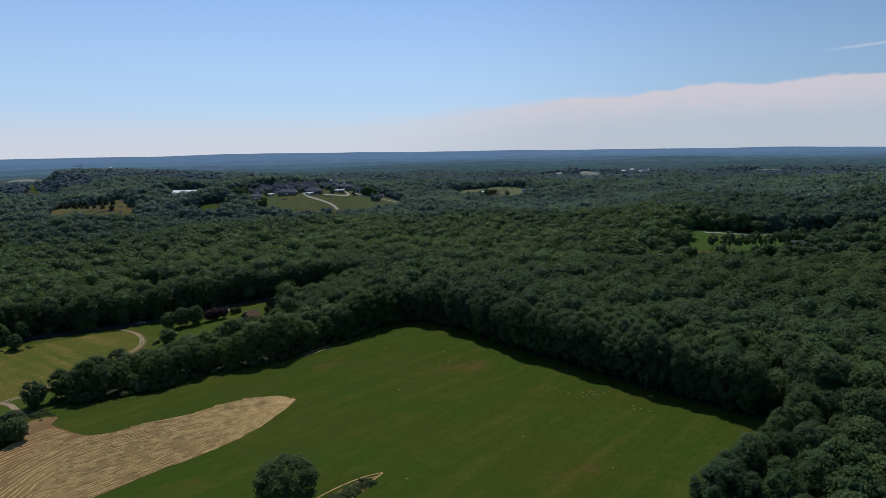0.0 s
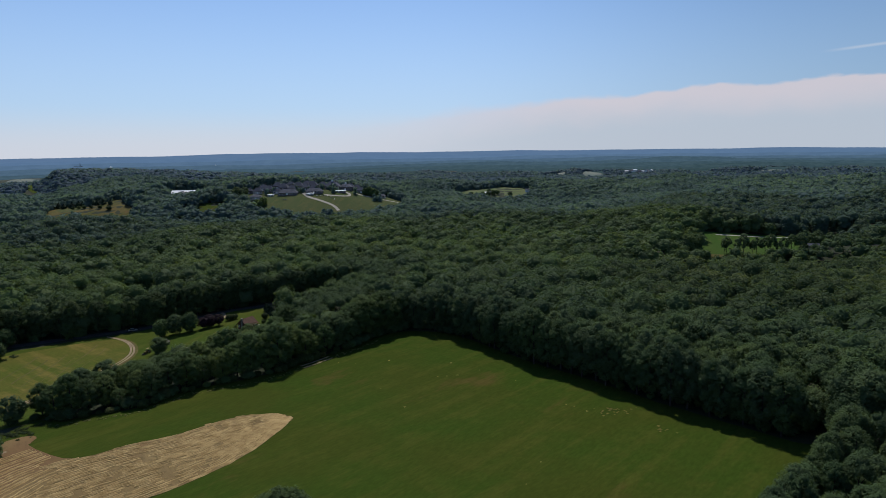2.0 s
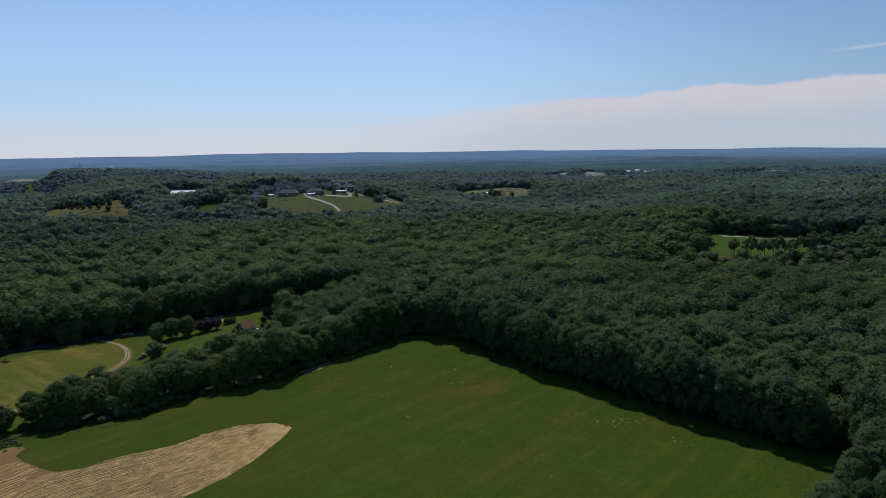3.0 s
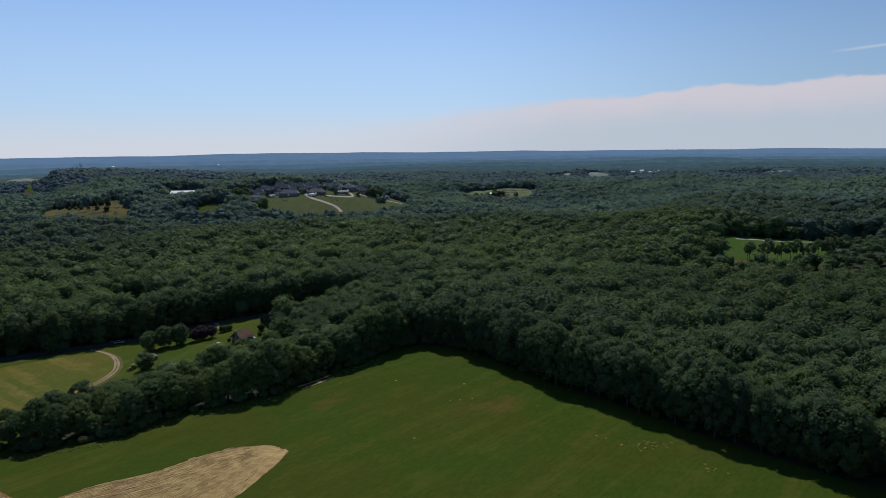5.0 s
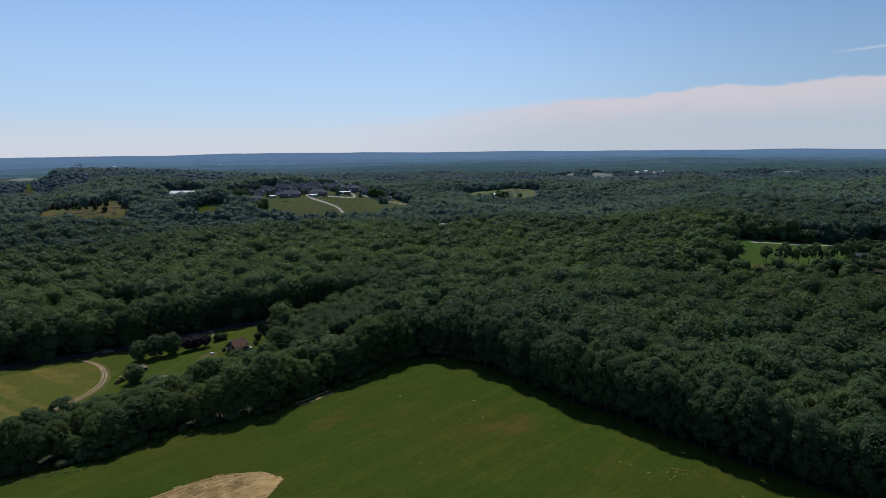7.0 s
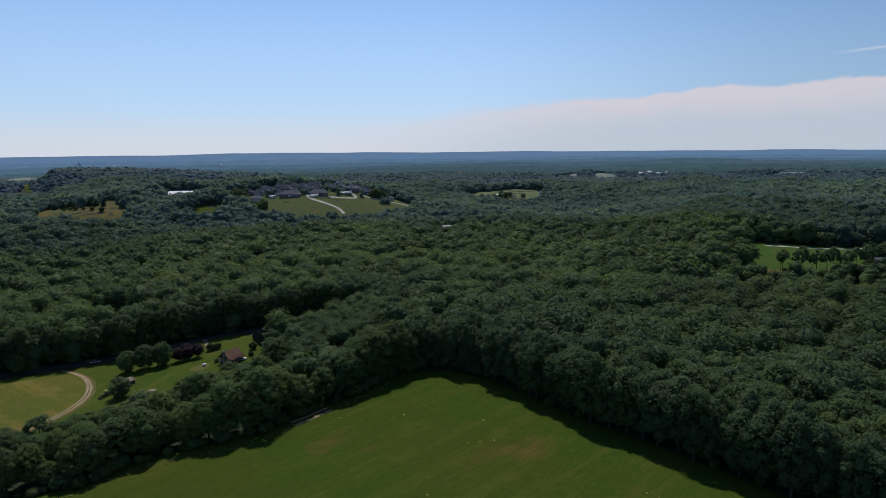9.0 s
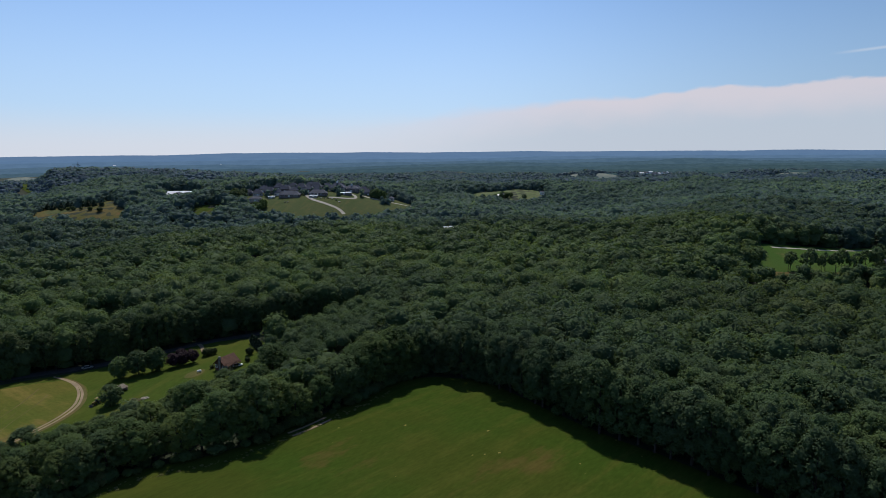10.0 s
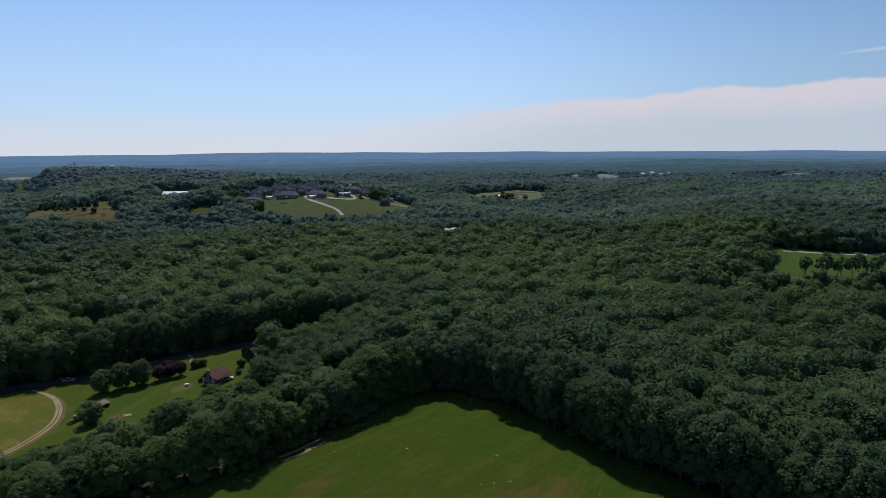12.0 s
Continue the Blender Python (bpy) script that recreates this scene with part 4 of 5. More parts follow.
# the brighter leaf copy makes up for their backlit crowns
OPEN_SMALL = [tree_kind(57 + i, 12, 4.2, 20, 700, 0.08, -0.6, lobe_size=(0.2, 0.32), foot=0.22, mats=(BARK, LIT_TONE_LEAVES)) for i in range(3)]
plant(BIG, -41, 151, "large dark round-crowned tree standing alone in the green field", "", scale=0.9, wide=1.22)
plant(SMALL[0], -158.5, 233, "small round green tree beside the pale farm track", "", scale=0.98, wide=1.05)
for x, y, k, s in ((-142.5, 198, 0, 0.8), (-147, 204, 1, 0.85), (-147.5, 195, 2, 0.85), (-153, 200, 0, 0.9)):
    plant(SMALL[k], x, y, "dark bushy tree at the edge of the mown strip", "trees by the mown strip", scale=s, wide=1.15, turn=x)
for x, y, k, s in ((-154, 344, 0, 0.92), (-147.5, 347, 1, 1.05), (-141, 350, 2, 1.0)):
    plant(SMALL[k], x, y, "green tree in a clump beside the lane", "trees by the lane", scale=s, turn=x)
plant(SMALL[2], -141.5, 313, "dark bushy tree beside the small shed", "", scale=0.78, wide=1.25)
for x, y, k, s in ((-219, 312, 1, 0.8), (-205, 346, 2, 0.9), (-232, 320, 0, 1.0), (-226, 328, 1, 1.0)):
    plant(SMALL[k], x, y, "round green tree where the meadow meets the woods", "trees by the meadow", scale=s, turn=y)

PURPLE_KIND = tree_kind(61, 7.5, 3.4, 16, 800, 0.1, -0.9, (BARK, PURPLE), 0.1)
for x, y, s in ((-135, 353, 0.9), (-131.5, 355, 0.85), (-128, 357, 0.88), (-134, 360, 0.85)):
    plant(PURPLE_KIND, x, y, "round purple-leaved ornamental tree on the lawn", "purple trees by the house", scale=s, turn=y)
CONIFER = tree_kind(65, 5.5, 1.7, 26, 700, 0.12, -0.98, (BARK, NEEDLES), 0.04, (0.5, 0.8), True)
for x, y, s in ((-108, 380, 0.95), (-105.8, 376.5, 1.0), (-103.6, 373, 1.05), (-101.4, 369.5, 1.0), (-99.4, 366, 0.9)):
    plant(CONIFER, x, y, "narrow dark conifer in a short row on the lawn", "conifers by the house", scale=s, turn=y)
ROUND_BUSH = (None, tree_kind(67, 3.6, 2.0, 14, 600, 0.12, -0.95, (BARK, BUSH), 0.0)[1])
plant(ROUND_BUSH, -104, 363, "clipped round green shrub on the lawn", "", "shrub", "shrub", 1.0, part_names=("stem", "leaves"))
for x, y, s in ((-125, 366, 1.05), (-122.5, 367.5, 0.9), (-115.5, 347.5, 0.5), (-102, 353.5, 0.6)):
    plant(ROUND_BUSH, x, y, "loose green shrub near the log house", "garden shrubs", "shrub", "shrub", s, 1.15, turn=x, part_names=("stem", "leaves"))

# low bushes and saplings where the field meets the trees
HEDGE = [(None, tree_kind(71 + i, 3.2, 2.1, 12, 450, 0.13, -0.9, (BARK, m), 0.0)[1]) for i, m in enumerate((BUSH, LEAVES, BUSH))]
SHADE_BUSH = (None, tree_kind(75, 3.2, 2.1, 12, 450, 0.13, -0.9, (BARK, SECOND_LEAVES), 0.0)[1])
hedge_rng = random.Random(12)
for x, y in along(shifted(eased(FIELD_LINE[:11], 1), -1.5, 6.5), 3.6, 1.6, 14):
    plant(HEDGE[hedge_rng.randrange(3)], x, y, "pale scrubby bush along the field's edge", "bushes along the field", "bush", "bush", hedge_rng.uniform(0.5, 1.35), hedge_rng.uniform(0.9, 1.4), hedge_rng.uniform(0, 6), part_names=("stem", "leaves"))
for x, y in along(shifted(FIELD_LINE[11:], 0, 17), 4.0, 2.5, 15):
    plant(SHADE_BUSH, x, y, "dark shaded bush under the woodland edge", "bushes under the woods", "bush", "bush", hedge_rng.uniform(0.7, 1.3), hedge_rng.uniform(0.9, 1.3), hedge_rng.uniform(0, 6), part_names=("stem", "leaves"))

# trees standing in the pasture
for i, (x, y) in enumerate([(224, 523), (227, 526), (236, 522), (241, 526), (247, 523), (252, 527), (257, 523), (263, 526), (268, 522), (274, 527), (282, 530), (288, 528), (296, 536), (304, 540), (312, 545)]):
    plant(OPEN_SMALL[i % 3], x, y, "tall green tree with a bare lower trunk in the pasture", "pasture trees", scale=1.05 + 0.12 * (i * 5 % 4), wide=0.72 + 0.09 * (i * 3 % 4), turn=x)
for i, (x, y) in enumerate([(195, 521), (193, 526), (187, 523), (198, 528), (192, 533), (183, 520)]):
    plant(SMALL[i % 3], x, y, "dark full tree at the corner of the pasture", "pasture corner trees", scale=1.5 - 0.1 * (i % 3), turn=y)
for x, y in along([(226, 612), (256, 617), (299, 624), (350, 634)], 6, 1.5, 23):
    plant(HEDGE[1], x, y, "dark bush at the far side of the pasture", "bushes by the pasture", "bush", "bush", hedge_rng.uniform(1.6, 2.6), 1.2, x, part_names=("stem", "leaves"))
for x, y in along(shifted(FIELD_LINE[8:13], 0, 11), 3.6, 1.5, 24):
    plant(HEDGE[1], x, y, "dark shaded bush in the corner of the woods", "bushes under the woods", "bush", "bush", hedge_rng.uniform(1.0, 1.7), 1.2, x, part_names=("stem", "leaves"))
for i, (x, y) in enumerate([(88, 1468), (100, 1464), (112, 1470), (122, 1476), (104, 1488), (60, 1462), (150, 1462)]):
    plant(SMALL[i % 3], x, y, "dark full tree standing in the open glade", "glade trees", scale=1.0 + 0.1 * (i % 3), wide=1.2, turn=y)
for x, y in along([(-660, 1100), (-600, 1070), (-545, 1058)], 13, 4, 21):
    plant(CONIFER, x, y, "dark conifer in a loose row behind the brown field", "conifers by the brown field", scale=hedge_rng.uniform(1.5, 2.2), wide=1.4, turn=x)
for x, y in along([(-610, 1050), (-570, 1035), (-530, 1025)], 15, 3, 22):
    plant(ROUND_BUSH, x, y, "dark bush in the brown field", "bushes in the brown field", "bush", "bush", hedge_rng.uniform(1.2, 1.9), 1.2, x, part_names=("stem", "leaves"))
g = np.random.default_rng(71)
yard_spots = np.stack([g.uniform(-318, -95, 44), g.uniform(1026, 1096, 44)], 1)
# these trees too wear a leaf colour with haze painted in
woods("yard_trees", yard_spots, g.uniform(7, 11, 44), g.uniform(3.2, 4.8, 44), T_FAR, T_FAR, MID_HAZE_LEAVES, "dark green trees scattered among the grouped buildings", 72)
for i, (x, y) in enumerate([(-345, 1022), (-338, 1027), (-330, 1019), (-323, 1024), (-316, 1018), (-334, 1034), (-320, 1032), (-286, 976), (-279, 971), (-276, 979), (-129, 1048), (-124, 1051), (-119, 1056), (-114, 1060)]):
    plant(SMALL[i % 3], x, y, "full dark tree on the sloping lawn", "trees on the lawn", scale=(1.25, 1.1, 1.35)[i % 3] if i != 8 else 1.0, wide=1.15, turn=x)
for i, (x, y) in enumerate([(-340, 1004), (-352, 1010), (-364, 1014), (-376, 1018), (-330, 990), (-325, 975), (-318, 984), (-312, 968), (-322, 962), (-305, 975), (-300, 962)]):
    plant(SMALL[i % 3], x, y, "bushy dark tree beside the small hillside lawn", "trees by the hillside lawn", scale=0.75 + 0.1 * (i % 3), wide=1.25, turn=y)


# ---- tufts, rows of hay ----
def tufts(name, spots, size, mat, label, seed, tall=0.7):
    """Low clumps of weeds, in one mesh."""
    g = np.random.default_rng(seed)
    v, t = foliage(g, 4, 40, 0.26, "oct", -0.2, (0.4, 0.6), 0.7)
    verts, tris = [], []
    for i, (x, y) in enumerate(spots):
        s = size * g.uniform(0.5, 1.4)
        w = g.uniform(0, 6.28)
        r = v.copy()
        r[:, 0], r[:, 1] = v[:, 0] * math.cos(w) - v[:, 1] * math.sin(w), v[:, 0] * math.sin(w) + v[:, 1] * math.cos(w)
        verts.append(r * (s, s, s * tall) + (x, y, float(height(x, y)) + 0.25 * s * tall))
        tris.append(t + i * len(v))
    me = mesh_of(name, np.concatenate(verts), [np.concatenate(tris)])
    me.materials.append(mat)
    return tagged(new(name, me), label, "weeds", "", "stuff")


g = random.Random(33)
tufts("weeds", along(shifted(eased(FIELD_LINE[:10], 1), 0.0, 0.6), 0.8, 1.5, 41), 0.42, WEEDS, "pale tall weeds along the field's edge", 1)
tufts("weeds", [(55 + g.gauss(0, 3.4), 226 + g.gauss(0, 2.4)) for _ in range(34)] + [(68 + g.gauss(0, 1.6), 210.5 + g.gauss(0, 1.4)) for _ in range(10)] + [(g.uniform(-50, 70), g.uniform(150, 290)) for _ in range(30)], 0.42, DRY_WEEDS, "scattered pale weeds in the green field", 2, 0.3)
tufts("weeds", [(-166 + g.gauss(0, 8), 214 + g.gauss(0, 5)) for _ in range(70)] + [(-150 + g.gauss(0, 4), 224 + g.gauss(0, 4)) for _ in range(40)], 0.9, BUSH, "rank green weeds beside the farm track", 3)
tufts("weeds", [(-36 + 15 * u + g.gauss(0, 1.0), 147.5 + 16 * u + g.gauss(0, 0.9)) for u in (g.random() for _ in range(190))], 0.95, BUSH, "weeds left standing on a small mown strip", 4)
tufts("weeds", along([(-262, 288), (-236, 300), (-212, 318)], 1.6, 3.0, 44), 1.0, BUSH, "rank green weeds at the meadow's end", 5)


def hay_rows():
    """Raked rows of cut hay: long low uneven ridges that run along the strip and close up at its tip, and others across its near end."""
    g = random.Random(9)
    low = eased([(-55.3, 226), (-56, 221), (-58, 213), (-63, 198), (-73, 183), (-87, 169), (-96, 158), (-108, 142), (-124, 120)], 3)
    high = eased([(-55.6, 226.5), (-63, 228.4), (-74, 227.4), (-84, 221.6), (-90, 214.6), (-105, 207.6), (-118, 200), (-136, 186), (-158, 166)], 3)

    def evenly(line, n):
        xs, ys = np.array(line).T
        run = np.concatenate([[0], np.cumsum(np.hypot(np.diff(xs), np.diff(ys)))])
        at = np.linspace(0, run[-1], n)
        return np.stack([np.interp(at, run, xs), np.interp(at, run, ys)], 1)
    low, high = evenly(low, 60), evenly(high, 60)
    lines = []
    for k in range(56):
        v = (k + 0.3 + g.uniform(-0.35, 0.35)) / 56
        lines.append(([tuple(p) for p in low + (high - low) * v], 1))
    for k in range(26):
        x0 = -156 + 1.9 * k + g.uniform(-0.4, 0.4)
        lines.append(([(x0 + 0.006 * (y - 150) * abs(y - 150) + 3 * math.sin(y / 17.0), y) for y in range(120, 222, 3)], 2))
    verts, faces = [], []
    for line, family in lines:
        fine = []
        for (ax, ay), (bx, by) in zip(line, line[1:]):
            n = max(1, int(math.hypot(bx - ax, by - ay) / 0.8))
            fine += [(ax + (bx - ax) * i / n, ay + (by - ay) * i / n) for i in range(n)]
        xs, ys = np.array(fine).T
        ok = inside(HAY_PLAN, xs, ys)
        across = (xs < -112 - 0.12 * (ys - 150)) & (ys < 193) | (xs < -125)
        ok &= across if family == 2 else ~across
        last = None
        for i in range(1, len(fine) - 1):
            (x, y), (ax, ay), (bx, by) = fine[i], fine[i - 1], fine[i + 1]
            d = math.hypot(bx - ax, by - ay) or 1
            full = noise.noise(Vector((x * 0.14, y * 0.14, 3.0))) * 0.7 + noise.noise(Vector((x * 0.5, y * 0.5, 9.0))) * 0.5 + noise.noise(Vector((x * 0.045, y * 0.045, 5.0))) * 0.35
            if not ok[i] or full < (-0.38 if family == 1 else -0.5):
                last = None
                continue
            wob = 0.55 * noise.noise(Vector((x * 0.2, y * 0.2, 20.0))) + 0.25 * noise.noise(Vector((x * 0.9, y * 0.9, 30.0)))
            w, h = 0.11 + 0.11 * (full + 0.5) + g.uniform(0, 0.08), 0.07 + 0.15 * (full + 0.5) + g.uniform(0, 0.07)
            if family == 2:
                w, h = w * 1.35, h * 1.2
            z = float(height(x, y)) + 0.1
            for s, up in ((-1, 0), (-0.35, 1), (0.4, 0.9), (1, 0)):
                j = wob + g.uniform(-0.08, 0.08)
                verts.append((x - (by - ay) / d * (w * s + j), y + (bx - ax) / d * (w * s + j), z + h * up))
            if last is not None:
                a, b = last, len(verts) - 4
                faces += [(a + q, a + q + 1, b + q + 1, b + q) for q in range(3)]
            last = len(verts) - 4
    ob = part("hay_rows", mesh_of("hay_rows", verts, [faces], True), HAY)
    tagged(ob, "raked rows of pale dry hay on the mown strip", "hay", "", "stuff")


hay_rows()
sheet("mown_patch", [(-17.5, 167.5), (-22, 166), (-31, 157), (-40, 147), (-46, 138), (-38, 136), (-31, 147), (-24, 156)], 0.1, HAY_GROUND, 3, "small tan mown strip beside the lone tree", "hay field", 0.3)
for line in ([(-46, 141), (-39, 149), (-31.5, 159), (-23, 166.5), (-18, 168.3)], [(-38, 137), (-31, 147.5), (-25.5, 156.2), (-18, 168)]):
    ribbon("mown_edge", line, 0.42, 0.16, HAY, "pale swath of cut hay round the small strip", "hay")
sheet("bare_earth", [(-149, 218), (-143, 221), (-139, 216), (-141, 209), (-148, 207), (-153, 211)], 0.17, HAY_GROUND, 3, "bare trampled earth at the field's gateway", "bare ground", 0.4)
ribbon("track", [(-152, 214), (-157, 222), (-163, 229), (-172, 238), (-182, 240)], 2.2, 0.15, DIRT, "pale dirt track past a small tree", "track")
ribbon("track", [(-144, 208), (-150, 196), (-160, 184), (-176, 176)], 2.0, 0.17, DIRT, "pale dirt track past a small tree", "track")
ribbon("driveway", [(-136, 385), (-132, 379), (-129, 372)], 1.8, 0.14, DIRT, "worn earth drive from the lane", "drive")
sheet("gravel_patch", [(-125, 337), (-119, 337), (-117, 343), (-119, 348), (-124, 346)], 0.14, TAN_GRASS, 2, "worn earth patch on the lawn", "bare ground", 0.3)
ribbon("lane", [(246, 591), (266, 594), (299, 599), (350, 610), (400, 618)], 3.6, 0.14, GRAVEL, "pale lane along the far side of the pasture", "lane")
ribbon("lane", [(-160, 966), (-170, 980), (-195, 992), (-215, 1004), (-225, 1024)], 5.0, 0.45, GRAVEL, "pale concrete drive up the lawn", "drive")
ribbon("lane", [(-190, 1014), (-165, 1016), (-150, 1024), (-156, 1040), (-180, 1046)], 4.5, 0.45, GRAVEL, "pale concrete drive between the buildings", "drive")
ribbon("lane", [(-66, 1056), (-87, 1050), (-112, 1041), (-133, 1039), (-148, 1044)], 4.0, 0.45, GRAVEL, "pale concrete drive between the buildings", "drive")
sheet("sand_oval", [(-246, 985), (-232, 983), (-219, 985), (-218, 988), (-231, 990), (-245, 989)], 0.14, GRAVEL, 4, "pale oval path on the lawn", "path", 0.2)


# ---- buildings ----
def box(bm, x, y, z, sx, sy, sz):
    """A box from its base's centre and its size, added to bm."""
    m = Matrix.Translation((x, y, z + sz / 2)) @ Matrix.Diagonal((sx, sy, sz, 1))
    return bmesh.ops.create_cube(bm, size=1, matrix=m)["verts"]


def boxed(*sizes, bevel=0.0):
    bm = bmesh.new()
    for s in sizes:
        box(bm, *s)
    if bevel:
        bmesh.ops.bevel(bm, geom=bm.edges[:], offset=bevel, segments=1, affect="EDGES")
    return bm


def gable(w, d, base, rise, over=0.5, thick=0.18):
    """A pitched roof of two slabs along x, with eaves."""
    bm = bmesh.new()
    half, k = d / 2 + over, rise / (d / 2)
    low = base - k * over
    ring = [(-half, low), (0, base + rise), (half, low), (half, low + thick), (0, base + rise + thick), (-half, low + thick)]
    ends = [[bm.verts.new((x, y, z)) for y, z in ring] for x in (-w / 2 - over, w / 2 + over)]
    for i in range(6):
        j = (i + 1) % 6
        bm.faces.new((ends[0][i], ends[0][j], ends[1][j], ends[1][i]))
    for e in ends:
        bm.faces.new((e[0], e[1], e[4], e[5]))
        bm.faces.new((e[1], e[2], e[3], e[4]))
    return bm


def gable_walls(w, d, base, rise):
    """Walls with the two triangles under a pitched roof."""
    bm = bmesh.new()
    ring = [(-d / 2, -1.5), (d / 2, -1.5), (d / 2, base), (0, base + rise), (-d / 2, base)]
    ends = [[bm.verts.new((x, y, z)) for y, z in ring] for x in (-w / 2, w / 2)]
    for i in range(5):
        j = (i + 1) % 5
        bm.faces.new((ends[0][i], ends[0][j], ends[1][j], ends[1][i]))
    for e in ends:
        bm.faces.new(e)
    return bm


def hip(w, d, base, rise, over=0.8):
    """A hipped roof."""
    bm = bmesh.new()
    a, b, r = w / 2 + over, d / 2 + over, max(w - d, 1.0) / 2
    low = [bm.verts.new((x, y, base - 0.3)) for x, y in ((-a, -b), (a, -b), (a, b), (-a, b))]
    eave = [bm.verts.new((x, y, base)) for x, y in ((-a, -b), (a, -b), (a, b), (-a, b))]
    top = [bm.verts.new((x, 0, base + rise)) for x in (-r, r)]
    bm.faces.new(low)
    for i in range(4):
        bm.faces.new((low[i], low[(i + 1) % 4], eave[(i + 1) % 4], eave[i]))
    bm.faces.new((eave[0], eave[1], top[1], top[0]))
    bm.faces.new((eave[2], eave[3], top[0], top[1]))
    bm.faces.new((eave[1], eave[2], top[1]))
    bm.faces.new((eave[3], eave[0], top[0]))
    return bm


def stand(name, x, y, turn, label, category, group="", z=None):
    """An Empty at the base of a thing."""
    ob = tagged(new(name), label, category, group)
    ob.matrix_basis = pose(x, y, float(height(x, y)) if z is None else z, 0, 0, turn)
    return ob


def windows(house, spots, w, h, frame_mat, deep=0.12):
    """Windows: each a frame with its pane. spots: x, y, z of the sill's centre and the wall's turn."""
    for x, y, z, turn in spots:
        rim = part("window", boxed((0, 0, 0, w + 0.24, deep, 0.12), (0, 0, h - 0.12, w + 0.24, deep, 0.12), (-w / 2, 0, 0, 0.14, deep, h), (w / 2, 0, 0, 0.14, deep, h), (0, 0, 0, 0.08, deep * 0.8, h)), frame_mat, house)
        rim.matrix_basis = pose(x, y, z, 0, 0, turn)
        part("pane", boxed((0, 0.02, 0.06, w, 0.04, h - 0.12)), GLASS, rim)


def log_house():
    """A one-and-a-half-storey log house with a brown roof, a stone chimney and a porch."""
    house = stand("log_house", -109.0, 347.0, 64, "dark reddish log house with a brown shingled roof", "house")
    w, d, base, rise = 7.6, 5.6, 3.0, 2.4
    part("wall", gable_walls(w, d, base, rise), LOG, house, "dark stained log walls")
    part("roof", gable(w, d, base, rise, 0.7), ROOF_BROWN, house, "brown shingled pitched roof")
    chimney = part("chimney", boxed((-w / 2 - 0.3, -0.4, -1, 0.7, 1.0, 7.0), bevel=0.05), STONE, house, "rough fieldstone chimney")
    part("cap", boxed((-w / 2 - 0.3, -0.4, 6.0, 0.9, 1.2, 0.18)), STONE, chimney)
    porch = part("porch", boxed((0, -d / 2 - 1.0, -1.2, w, 2.0, 1.45)), WEATHERED, house, "weathered board porch")
    for i in range(5):
        part("post", boxed((-w / 2 + 0.3 + i * (w - 0.6) / 4, -d / 2 - 1.8, 0.25, 0.16, 0.16, 2.2)), LOG, porch)
    bm = bmesh.new()
    ring = [bm.verts.new(p) for p in ((-w / 2 - 0.4, -d / 2, 3.1), (w / 2 + 0.4, -d / 2, 3.1), (w / 2 + 0.4, -d / 2 - 2.2, 2.55), (-w / 2 - 0.4, -d / 2 - 2.2, 2.55))]
    bmesh.ops.solidify(bm, geom=[bm.faces.new(ring)], thickness=0.14)
    part("porch_roof", bm, ROOF_BROWN, house)
    part("door", boxed((-0.6, -d / 2 - 0.03, 0.25, 1.0, 0.08, 2.05)), WEATHERED, house)
    windows(house, [(-2.9, -d / 2 - 0.03, 1.1, 0), (1.8, -d / 2 - 0.03, 1.1, 0), (-w / 2 - 0.03, 2.0, 1.1, 90), (-w / 2 - 0.03, -2.2, 1.1, 90), (w / 2 + 0.03, 1.6, 1.1, 90), (w / 2 + 0.03, -1.6, 1.1, 90), (w / 2 + 0.03, 0, 3.4, 90)], 1.1, 1.25, WHITE_PAINT)


log_house()


def car(x, y, turn, paint, label, long=4.5):
    """A parked car: body, glazed cabin, four wheels."""
    thing = stand("car", x, y, turn, label, "car", z=float(height(x, y)) + 0.12)
    bm = bmesh.new()
    box(bm, 0, 0, 0.32, long, 1.78, 0.52)
    bmesh.ops.bevel(bm, geom=bm.edges[:], offset=0.14, segments=2, affect="EDGES")
    part("body", bm, paint, thing)
    for s in (-1, 1):
        part("bumper", boxed((s * (long / 2 - 0.02), 0, 0.36, 0.12, 1.6, 0.2), bevel=0.03), BLACK, thing)
    bm = bmesh.new()
    for v in box(bm, -0.25, 0, 0.8, long * 0.55, 1.6, 0.6):
        if v.co.z > 1.0:
            v.co.x, v.co.y = -0.25 + (v.co.x + 0.25) * 0.68, v.co.y * 0.86
    part("cabin_glass", bm, GLASS, thing)
    part("roof", boxed((-0.25, 0, 1.39, long * 0.36, 1.34, 0.06), bevel=0.02), paint, thing)
    for sx in (-1, 1):
        for sy in (-1, 1):
            bm = bmesh.new()
            bmesh.ops.create_cone(bm, cap_ends=True, segments=14, radius1=0.33, radius2=0.33, depth=0.22, matrix=pose(sx * long * 0.31, sy * 0.82, 0.33, 90, 0, 0))
            wheel = part("wheel", bm, BLACK, thing)
            bm = bmesh.new()
            bmesh.ops.create_cone(bm, cap_ends=True, segments=10, radius1=0.19, radius2=0.17, depth=0.03, matrix=pose(sx * long * 0.31, sy * 0.94, 0.33, 90, 0, 0))
            part("rim", bm, SILVER_PAINT, wheel)


car(-104.5, 347.6, 36, WHITE_PAINT, "white car parked beside the log house")
car(-177, 359.5, 28, SILVER_PAINT, "pale silver car on the shaded lane", 4.8)


